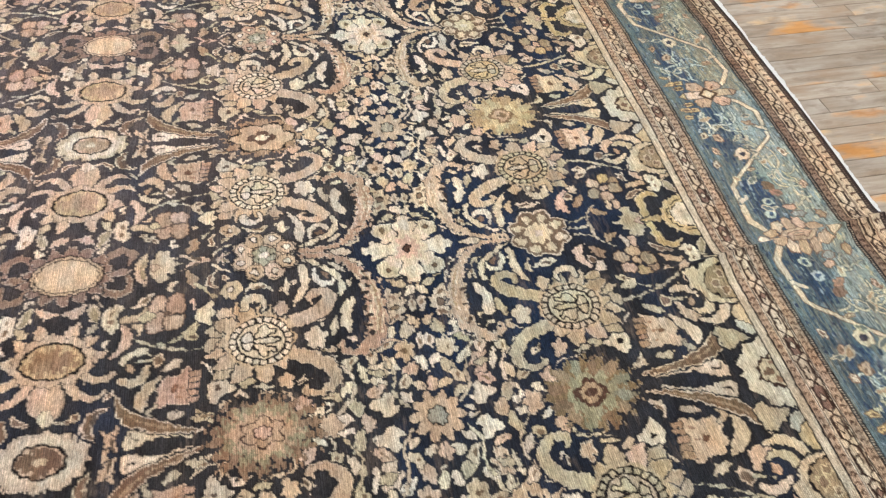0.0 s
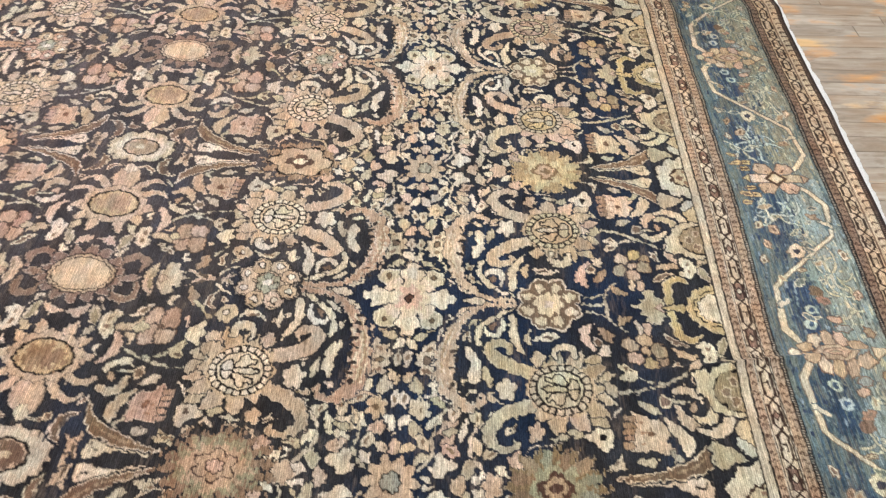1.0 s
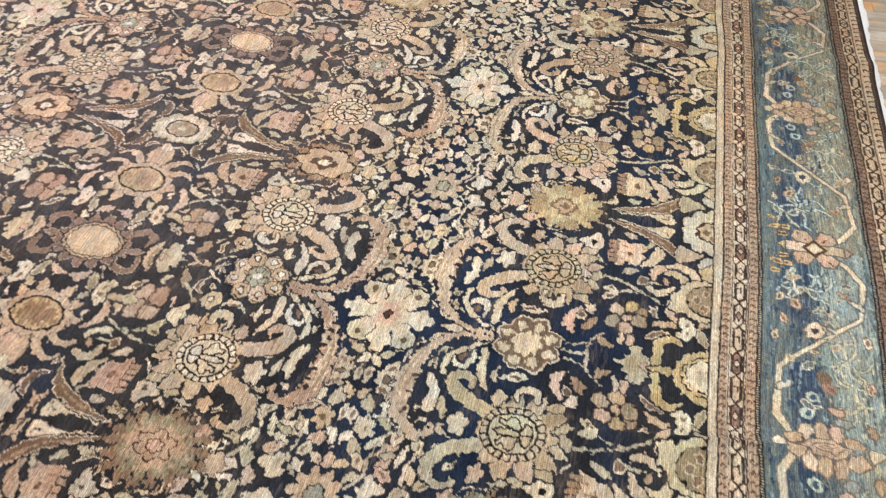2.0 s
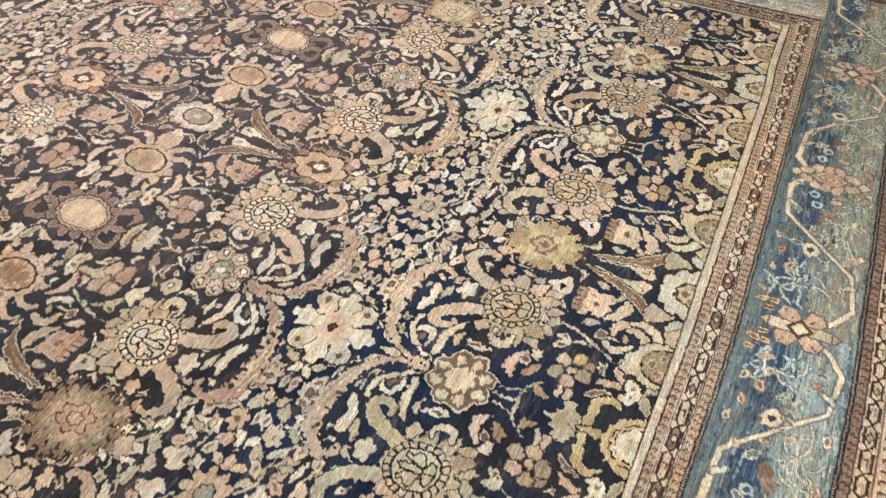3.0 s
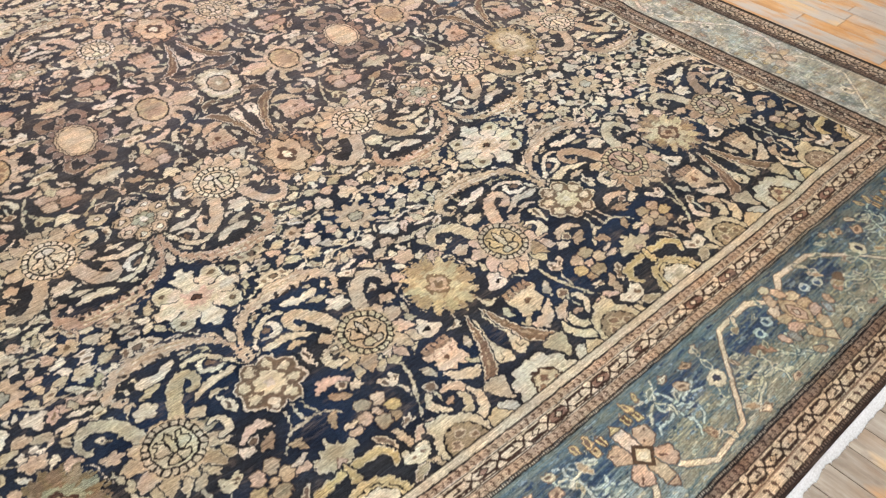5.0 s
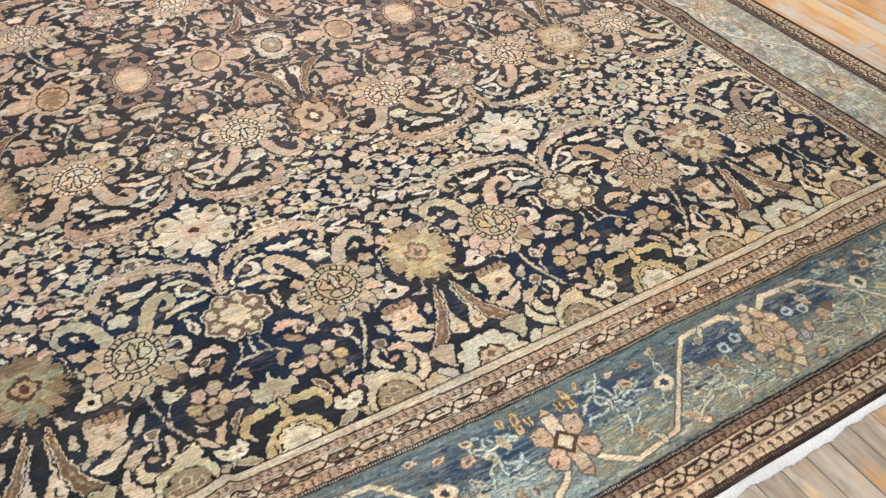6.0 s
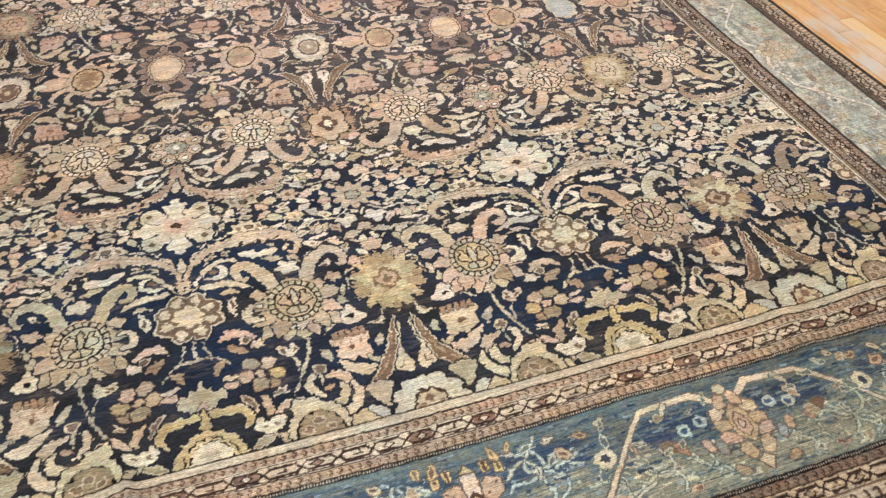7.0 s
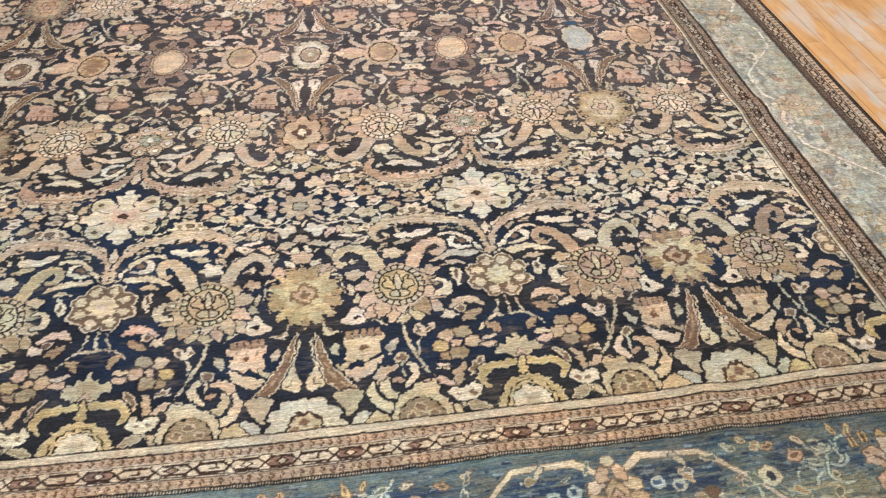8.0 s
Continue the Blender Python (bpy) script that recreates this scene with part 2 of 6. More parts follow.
# single rows of knots that run past their outline
WU += (0.0022 * value_noise(UG / 0.030, VG / 0.0042, 9)).astype(np.float32)
RAG = np.clip(1.5 * value_noise(UG / 0.0085, VG / 0.0075, 10) + 0.6 * value_noise(UG / 0.022, VG / 0.020, 11), -1.2, 1.2).astype(np.float32)
FADE = 0.20
LONG = np.clip(0.9 * value_noise(UG / 0.055, VG / 0.0046, 12) + 0.5 * FUZZ, -1, 1).astype(np.float32)


def rgb(*c):
    """A dye, a little faded."""
    c = np.array(lin(*c), dtype=np.float32)
    return c + FADE * (float(c @ np.array([0.25, 0.60, 0.15], dtype=np.float32)) - c)


TAN, PINK, CREAM, GREEN = rgb(197, 170, 137), rgb(202, 173, 146), rgb(214, 196, 166), rgb(190, 175, 141)
SAGE, BROWN, DARK, YELLOW = rgb(166, 150, 118), rgb(124, 99, 79), rgb(30, 25, 27), rgb(194, 169, 112)
ROSE, STONE, OCHRE, MILK = rgb(192, 161, 128), rgb(192, 179, 152), rgb(168, 142, 108), rgb(220, 206, 180)

# ground of the field: charcoal with bands and patches of a bluer dye
blue = smooth(-0.46, -0.2, VG) * (1 - smooth(0.46, 0.66, VG)) * smooth(-1.5, -0.9, UG)
blue = np.clip(blue * (0.55 + 0.9 * value_noise(UG / 0.34, VG / 0.085, 6)) + 0.50 * value_noise(UG / 0.17, VG / 0.08, 7) - 0.06, 0, 1)[..., None].astype(np.float32)
high = smooth(0.35, 0.9, VG)[..., None].astype(np.float32)
near_end = smooth(-1.0, -0.1, UG)[..., None].astype(np.float32)
vivid = np.clip(0.25 + 0.75 * (1 - smooth(-0.9, -0.2, UG)) + 0.5 * value_noise(UG / 0.3, VG / 0.12, 14), 0, 1)[..., None].astype(np.float32)
GROUND = (rgb(44, 45, 50) * (1 - high) + (rgb(50, 49, 51) * (1 - near_end) + rgb(75, 69, 68) * near_end) * high) * (1 - blue) + (rgb(32, 41, 56) * (1 - vivid) + rgb(23, 43, 71) * vivid) * blue
GROUND *= (1.05 + 0.18 * value_noise(UG / 0.16, VG / 0.02, 8) + 0.30 * value_noise(UG / 0.07, VG / 0.06, 15))[..., None].astype(np.float32)
DYE = GROUND.copy()


class Brush:
    """Draws motifs into a stretch of the rug in the motif's own coordinates p, q."""

    def __init__(self, p, q, dye, ground, wp, wq, soft, fuzz, rag, key):
        self.p, self.q, self.dye, self.ground = p, q, dye, ground
        self.wp, self.wq, self.soft, self.fuzz, self.rag, self.key = wp, wq, soft, fuzz, rag, key
        self.taken, self.probe, self.clash, self.gap = None, False, False, 0.003
        self.column, self.way, self.outline = 0, 1, 1.0

    def of_column(self, p, choices):
        """The choice for the motif at p, counted in half repeats from the middle of the rug's seen end."""
        n = 2 * self.column + self.way * round(p / 0.275) / 2
        return choices[min(max(int(round(2 * n)) + 4, 0), 9)]

    def window(self, p0, q0, rp, rq):
        j, i = np.abs(self.q - q0).argmin(), np.abs(self.p - p0).argmin()
        p0, q0, rp, rq = p0 - self.wp[j, i], q0 - self.wq[j, i], rp + 0.008, rq + 0.008
        i = np.nonzero((self.p > p0 - rp) & (self.p < p0 + rp))[0]
        j = np.nonzero((self.q > q0 - rq) & (self.q < q0 + rq))[0]
        if len(i) == 0 or len(j) == 0:
            return None
        return slice(j[0], j[-1] + 1), slice(i[0], i[-1] + 1)

    def tone(self, color, p0, q0, spread=0.10):
        r = random.Random(self.key(p0, q0) + int(color[0] * 1e4))
        k = 1 + r.uniform(-spread, spread * 0.7)
        c = color * k * np.array([1 + r.uniform(-0.03, 0.05), 1, 1 + r.uniform(-0.08, 0.05)], dtype=np.float32)
        return c

    def lay(self, w, d, color, veil=1.0):
        a = (np.clip(0.5 - d / self.soft[w], 0, 1) * veil)[..., None]
        self.dye[w] += a * (color - self.dye[w])

    def put(self, p0, q0, rp, rq, shape, color, halo=0.0045, edge=None, line=0.0034, fuzz=0.0, rag=0.0029, veil=1.0, inner=(), rim=None):
        """shape(x, y) gives the signed distance round (p0, q0). inner: (inset, color) fills on top."""
        w = self.window(p0, q0, rp + 0.012, rq + 0.012)
        if w is None:
            return
        x = (self.p[w[1]] - p0)[None, :] + self.wp[w]
        y = (self.q[w[0]] - q0)[:, None] + self.wq[w]
        d = shape(x, y)
        if self.taken is not None:
            if self.probe:
                self.clash = self.clash or bool((self.taken[w] & (d < self.gap)).any())
            else:
                self.taken[w] |= d < self.gap
            return
        d = d + rag * self.rag[w]
        if fuzz:
            d = d + fuzz * self.fuzz[w]
        if halo:
            self.lay(w, d - halo, self.ground[w] * self.outline)
        col = self.tone(color, p0, q0)
        if rim is None:
            rim = halo > 0.0035 and edge is None and veil == 1 and line < 0.01
        if rim and edge is None:
            r = random.Random(self.key(p0, q0) + 5).random()
            edge, line = col + (0.05 + 0.50 * r) * (MILK - col), 0.0028
        if edge is not None:
            self.lay(w, d, edge if rim else self.tone(edge, p0, q0))
            self.lay(w, d + line, col)
        else:
            self.lay(w, d, col, veil if veil == 1 else np.clip(veil * (0.55 + 0.9 * self.fuzz[w]), 0, 1))
        for inset, c in inner:
            self.lay(w, d + inset, self.tone(c, p0, q0))

    def poly(self, pts, color, curved=True, **kw):
        """A closed outline through pts, rounded when curved."""
        pts = np.array(pts, dtype=float)
        if curved:
            n, fine = len(pts), []
            for k in range(n):
                a, b, c, d = pts[k - 1], pts[k], pts[(k + 1) % n], pts[(k + 2) % n]
                for t in (0, 0.34, 0.67):
                    fine.append(0.5 * (2 * b + (c - a) * t + (2 * a - 5 * b + 4 * c - d) * t * t + (3 * b - a - 3 * c + d) * t ** 3))
            pts = np.array(fine)
        lo, hi = pts.min(0), pts.max(0)
        mid, half = (lo + hi) / 2, (hi - lo) / 2

        def shape(x, y):
            best, inside = np.full(x.shape, 9.0), np.zeros(x.shape, dtype=bool)
            for (ax, ay), (bx, by) in zip(pts - mid, np.roll(pts, -1, axis=0) - mid):
                dx, dy = bx - ax, by - ay
                t = np.clip(((x - ax) * dx + (y - ay) * dy) / (dx * dx + dy * dy + 1e-12), 0, 1)
                best = np.minimum(best, np.hypot(x - ax - t * dx, y - ay - t * dy))
                if dy:
                    inside ^= ((ay > y) != (by > y)) & (x < ax + (y - ay) * dx / dy)
            return np.where(inside, -best, best)
        self.put(mid[0], mid[1], half[0], half[1], shape, color, **kw)

    def leaf(self, p0, q0, ang, length, width, color, bend=0.0, power=0.8, **kw):
        """A leaf centred at p0, q0 that points along ang (degrees from p towards q)."""
        c, s = math.cos(radians(ang)), math.sin(radians(ang))

        def shape(x, y):
            a, b = x * c + y * s, -x * s + y * c
            t = np.clip(a / length + 0.5, 0, 1)
            b = b - bend * (4 * (t - 0.5) ** 2 - 0.5)
            half = width / 2 * np.sin(np.pi * np.clip(t, 0.001, 0.999)) ** power
            over = np.maximum(np.abs(a) - length / 2, 0)
            return (np.abs(b) - half) * 0.85 + over
        r = length / 2 + abs(bend)
        self.put(p0, q0, r, r, shape, color, **kw)

    def flower(self, p0, q0, rp, rq, n, depth, color, turn=0.0, sharp=1.0, **kw):
        def shape(x, y):
            xx, yy = x / rp, y / rq
            r = np.hypot(xx, yy)
            lobe = np.abs(np.cos(n / 2 * (np.arctan2(yy, xx) + turn))) ** sharp
            return (r - (1 - depth * (1 - lobe))) * min(rp, rq)
        self.put(p0, q0, rp, rq, shape, color, **kw)

    def block(self, p0, q0, hp, hq, color, ang=0.0, **kw):
        c, s = math.cos(radians(ang)), math.sin(radians(ang))

        def shape(x, y):
            a, b = np.abs(x * c + y * s), np.abs(-x * s + y * c)
            return np.maximum(a - hp, b - hq)
        r = math.hypot(hp, hq)
        self.put(p0, q0, r, r, shape, color, **kw)

    def stroke(self, pts, widths, color, curved=True, **kw):
        """A line through pts whose half-widths run through widths."""
        pts = np.array(pts, dtype=float)
        if curved and len(pts) > 2:
            ext = np.vstack([2 * pts[0] - pts[1], pts, 2 * pts[-1] - pts[-2]])
            fine = []
            for k in range(1, len(ext) - 2):
                a, b, c, d = ext[k - 1:k + 3]
                for t in (0, 0.34, 0.67):
                    fine.append(0.5 * (2 * b + (c - a) * t + (2 * a - 5 * b + 4 * c - d) * t * t + (3 * b - a - 3 * c + d) * t ** 3))
            fine = np.array(fine + [pts[-1]])
        else:
            fine = pts
        wid = np.interp(np.linspace(0, 1, len(fine)), np.linspace(0, 1, len(widths)), widths)
        lo, hi = fine.min(0) - max(widths), fine.max(0) + max(widths)
        mid, half = (lo + hi) / 2, (hi - lo) / 2

        def shape(x, y):
            best = np.full(x.shape, 9.0)
            for (ax, ay), (bx, by), wa, wb in zip(fine[:-1] - mid, fine[1:] - mid, wid[:-1], wid[1:]):
                dx, dy = bx - ax, by - ay
                t = np.clip(((x - ax) * dx + (y - ay) * dy) / (dx * dx + dy * dy + 1e-12), 0, 1)
                best = np.minimum(best, np.hypot(x - ax - t * dx, y - ay - t * dy) - (wa + t * (wb - wa)))
            return best
        self.put(mid[0], mid[1], half[0], half[1], shape, color, **kw)


# ---- motifs of the field, in the cell 0..0.55 by 0..0.91 ----
def bricks_medallion(b, p0, q0, rp, rq, fill, ring):
    b.flower(p0, q0, rp, rq, 22, 0.05, DARK, halo=0, rag=0)
    w = b.window(p0, q0, rp, rq)
    if w is None or b.taken is not None:
        return
    x = ((b.p[w[1]] - p0)[None, :] + b.wp[w]) / rp
    y = ((b.q[w[0]] - q0)[:, None] + b.wq[w]) / rq
    r, a = np.hypot(x, y), np.arctan2(y, x)
    m = min(rp, rq)
    cell = np.abs(((a / (2 * np.pi) * 22 + 0.25) % 1) - 0.5) * 2 * np.pi / 22 * 0.82 * m
    d = np.maximum(np.maximum((r - 0.938) * m, (0.770 - r) * m), cell - 0.0064)
    b.lay(w, d, b.tone(ring, p0, q0))
    b.lay(w, (r - 0.700) * m, b.tone(fill, p0, q0))
    # a small lily in dark outline
    ink = {"halo": 0, "edge": DARK, "line": 0.0048, "rag": 0.0012, "rim": False}
    k, g = rp / 0.076, rq / 0.078
    def at(pts, s=1):
        return [(p0 + s * x * k, q0 + y * g) for x, y in pts]
    for s in (-1, 1):
        b.poly(at(((0.004, 0.010), (0.012, -0.012), (0.022, -0.036), (0.038, -0.034), (0.034, -0.020), (0.048, -0.012), (0.046, 0.006), (0.030, 0.012), (0.018, 0.020)), s), fill, **ink)
        b.poly(at(((-0.002, 0.016), (0.018, 0.018), (0.032, 0.028), (0.022, 0.044), (-0.002, 0.046)), s), ring, **ink)
    b.poly(at(((-0.013, -0.008), (-0.010, -0.034), (0, -0.050), (0.010, -0.034), (0.013, -0.008), (0.010, 0.014), (0, 0.022), (-0.010, 0.014))), ring, **ink)


def white_blossom(b):
    p0, q0 = 0.55, 0.0
    pale, sage = rgb(216, 202, 172), rgb(196, 185, 152)
    for sp in (-1, 1):
        for sq in (-1, 1):
            pts = [(p0 + sp * x, q0 + sq * y) for x, y in ((0.020, 0.016), (0.056, 0.026), (0.094, 0.026), (0.104, 0.050), (0.096, 0.084), (0.060, 0.090), (0.036, 0.060))]
            b.poly(pts, sage, halo=0.006, edge=rgb(204, 198, 172), line=0.0045, rag=0.002)
            b.flower(p0 + sp * 0.076, q0 + sq * 0.062, 0.0115, 0.0090, 4, 0.15, rgb(116, 98, 70), halo=0, edge=rgb(84, 68, 54), line=0.0035, rag=0.001)
    b.flower(p0, q0, 0.084, 0.078, 8, 0.04, pale, halo=0, rag=0.002, rim=False)
    for ang in (0, 90, 180, 270):
        c, s = math.cos(radians(ang)), math.sin(radians(ang))
        pts = [(p0 + c * x - s * y, q0 + s * x + c * y) for x, y in ((0.0, -0.024), (0.056, -0.020), (0.086, -0.034), (0.100, -0.030), (0.106, -0.016), (0.124, -0.018), (0.130, 0.0), (0.120, 0.014), (0.106, 0.014), (0.100, 0.034), (0.084, 0.032), (0.056, 0.020), (0.0, 0.024))]
        b.poly(pts, pale, halo=0.004, rag=0.0022, rim=False)
        b.leaf(p0 + 0.086 * c, q0 + 0.086 * s, ang, 0.060, 0.026, rgb(204, 194, 164), halo=0, fuzz=0.006)
    b.flower(p0, q0, 0.066, 0.060, 8, 0.34, rgb(216, 200, 172), halo=0, fuzz=0.006)
    b.flower(p0, q0, 0.046, 0.038, 8, 0.35, rgb(214, 182, 152), halo=0, fuzz=0.010)
    b.flower(p0, q0, 0.0165, 0.0125, 4, 0.25, rgb(84, 60, 48), halo=0, edge=DARK, line=0.005)


def lobed_rosette(b, upper):
    p0, q0 = 0.55, 0.392
    rim, lobe, core = (CREAM, rgb(116, 96, 72), rgb(204, 190, 156)) if not upper else (TAN, TAN, GREEN)
    b.flower(p0, q0, 0.096, 0.092, 8, 0.20, rim, turn=0.39, halo=0.009)
    if upper:
        for k in range(8):
            a = k * math.pi / 4 + 0.39
            b.flower(p0 + 0.064 * math.cos(a), q0 + 0.062 * math.sin(a), 0.030, 0.029, 5, 0.08, b.of_column(0.55, (TAN, TAN, TAN, TAN, TAN, TAN, rgb(196, 158, 130), rgb(196, 158, 130), ROSE, ROSE)) if k % 2 else rgb(206, 178, 146), halo=0, edge=DARK, line=0.0030)
            b.flower(p0 + 0.068 * math.cos(a), q0 + 0.066 * math.sin(a), 0.014, 0.012, 4, 0.1, MILK, halo=0, edge=DARK, line=0.0035)
        for k in range(6):
            a = k * math.pi / 3
            b.flower(p0 + 0.022 * math.cos(a), q0 + 0.021 * math.sin(a), 0.016, 0.015, 4, 0.1, rgb(164, 160, 134), halo=0, edge=DARK, line=0.0025)
    else:
        b.flower(p0, q0, 0.090, 0.086, 8, 0.20, lobe, turn=0.39, halo=0)
        for k in range(8):
            a = k * math.pi / 4 + 0.39
            b.flower(p0 + 0.063 * math.cos(a), q0 + 0.061 * math.sin(a), 0.0165, 0.0155, 6, 0.10, rgb(206, 188, 154), halo=0, fuzz=0.005)
        b.flower(p0, q0, 0.042, 0.040, 8, 0.25, core, halo=0, fuzz=0.004)
    b.flower(p0, q0, 0.014, 0.013, 5, 0.2, MILK, halo=0)


def serrated_bloom(b, upper):
    p0, q0 = 0.0, 0.392
    if upper and b.column == 0:
        b.flower(p0, q0, 0.094, 0.120, 12, 0.22, rgb(164, 136, 106), halo=0.002, fuzz=0.014)
        b.flower(p0, q0, 0.078, 0.106, 6, 0.26, DARK, turn=0.5, halo=0, fuzz=0.002)
        b.flower(p0, q0, 0.071, 0.098, 6, 0.26, TAN, turn=0.5, halo=0, fuzz=0.002)
        b.flower(p0, q0, 0.068, 0.095, 6, 0.26, rgb(204, 174, 140), turn=0.5, halo=0, fuzz=0.003)
        b.flower(p0, q0, 0.036, 0.046, 4, 0.34, rgb(98, 74, 60), halo=0)
        b.flower(p0, q0, 0.016, 0.020, 5, 0.2, MILK, halo=0)
        return
    if upper:
        outer, mid, core = (rgb(138, 112, 86), rgb(150, 144, 116), rgb(192, 162, 130)) if b.column < 0 else (rgb(172, 146, 104), rgb(198, 174, 126), rgb(212, 184, 140))
        b.flower(p0, q0, 0.106, 0.132, 18, 0.24, outer, halo=0.004, fuzz=0.022, rag=0.006)
        b.flower(p0, q0, 0.082, 0.102, 11, 0.24, mid, halo=0, fuzz=0.020, rag=0.005)
        b.flower(p0, q0, 0.062, 0.078, 8, 0.22, core, halo=0, fuzz=0.016, rag=0.005)
        b.flower(p0, q0, 0.044, 0.056, 6, 0.32, core, halo=0, edge=rgb(74, 54, 46), line=0.0042, rag=0.002)
        b.flower(p0, q0, 0.020, 0.025, 6, 0.25, rgb(206, 168, 140), halo=0, edge=rgb(74, 54, 46), line=0.0042, rag=0.001)
        return
    rim, lobes, heart, dark = ((rgb(136, 116, 84), (rgb(134, 108, 80), rgb(158, 136, 102), rgb(138, 138, 112)), rgb(150, 150, 122), rgb(92, 66, 52)),
                               (rgb(172, 150, 102), (rgb(174, 147, 102), rgb(204, 180, 126), rgb(192, 178, 130)), rgb(198, 184, 136), rgb(134, 108, 78)),
                               (rgb(142, 116, 88), (rgb(170, 144, 104), rgb(204, 180, 134), rgb(196, 180, 138)), rgb(202, 186, 146), rgb(104, 78, 62)))[min(max(b.column, -1), 1) + 1]
    b.flower(p0, q0, 0.108, 0.118, 16, 0.26, rim, halo=0.005, fuzz=0.014, rag=0.005)
    for k in range(12):
        a = k * math.pi / 6 + 0.26
        b.leaf(p0 + 0.068 * math.cos(a), q0 + 0.075 * math.sin(a), math.degrees(a), 0.078, 0.032, lobes[k % 3], power=0.7, halo=0, fuzz=0.008)
    b.flower(p0, q0, 0.066, 0.066, 8, 0.30, heart, halo=0, fuzz=0.014)
    b.flower(p0, q0, 0.042, 0.044, 4, 0.30, dark, halo=0, fuzz=0.004)
    b.flower(p0, q0, 0.028, 0.030, 4, 0.28, rgb(188, 160, 128), halo=0, fuzz=0.003)
    b.flower(p0, q0, 0.013, 0.014, 4, 0.28, dark, halo=0)


def sun_disc(b, upper):
    p0, q0 = 0.55, 0.91
    if upper:
        sun = rgb(138, 114, 96)
        b.stroke([(0.520, 0.822), (0.484, 0.804), (0.474, 0.768), (0.496, 0.744), (0.530, 0.752)], [0.008, 0.011, 0.012, 0.011, 0.005], sun)
        b.leaf(0.55, 0.776, 90, 0.064, 0.030, sun)
        b.flower(p0, q0, 0.104, 0.122, 14, 0.30, sun, fuzz=0.005)
        b.flower(p0, q0, 0.073, 0.098, 20, 0.06, DARK, halo=0, rag=0.001)
        b.flower(p0, q0, 0.069, 0.093, 20, 0.06, TAN, halo=0, rag=0.001)
        b.flower(p0, q0, 0.062, 0.086, 20, 0.05, DARK, halo=0, rag=0.001)
        b.flower(p0, q0, 0.058, 0.081, 20, 0.03, rgb(204, 176, 136), halo=0, rag=0.001)
        b.flower(p0, q0, 0.046, 0.066, 7, 0.2, rgb(208, 184, 146), halo=0, fuzz=0.010)
    else:
        q0 = 0.847
        b.stroke([(0.556, 0.708), (0.504, 0.712), (0.464, 0.716), (0.446, 0.744), (0.456, 0.772)], [0.011, 0.011, 0.013, 0.011, 0.005], YELLOW)
        b.stroke([(0.553, 0.700), (0.553, 0.78)], [0.010, 0.018], YELLOW, curved=False)
        b.flower(p0, q0, 0.084, 0.096, 16, 0.05, YELLOW, fuzz=0.004)
        b.flower(p0, q0, 0.068, 0.080, 16, 0.07, DARK, halo=0, rag=0)
        b.flower(p0, q0, 0.064, 0.076, 16, 0.07, rgb(204, 184, 136), halo=0)
        b.flower(p0, q0, 0.056, 0.067, 16, 0.07, DARK, halo=0, rag=0)
        b.flower(p0, q0, 0.052, 0.063, 16, 0.07, rgb(216, 206, 174), halo=0, fuzz=0.003)
        b.flower(p0, q0 - 0.014, 0.026, 0.030, 5, 0.45, STONE, halo=0, fuzz=0.008)


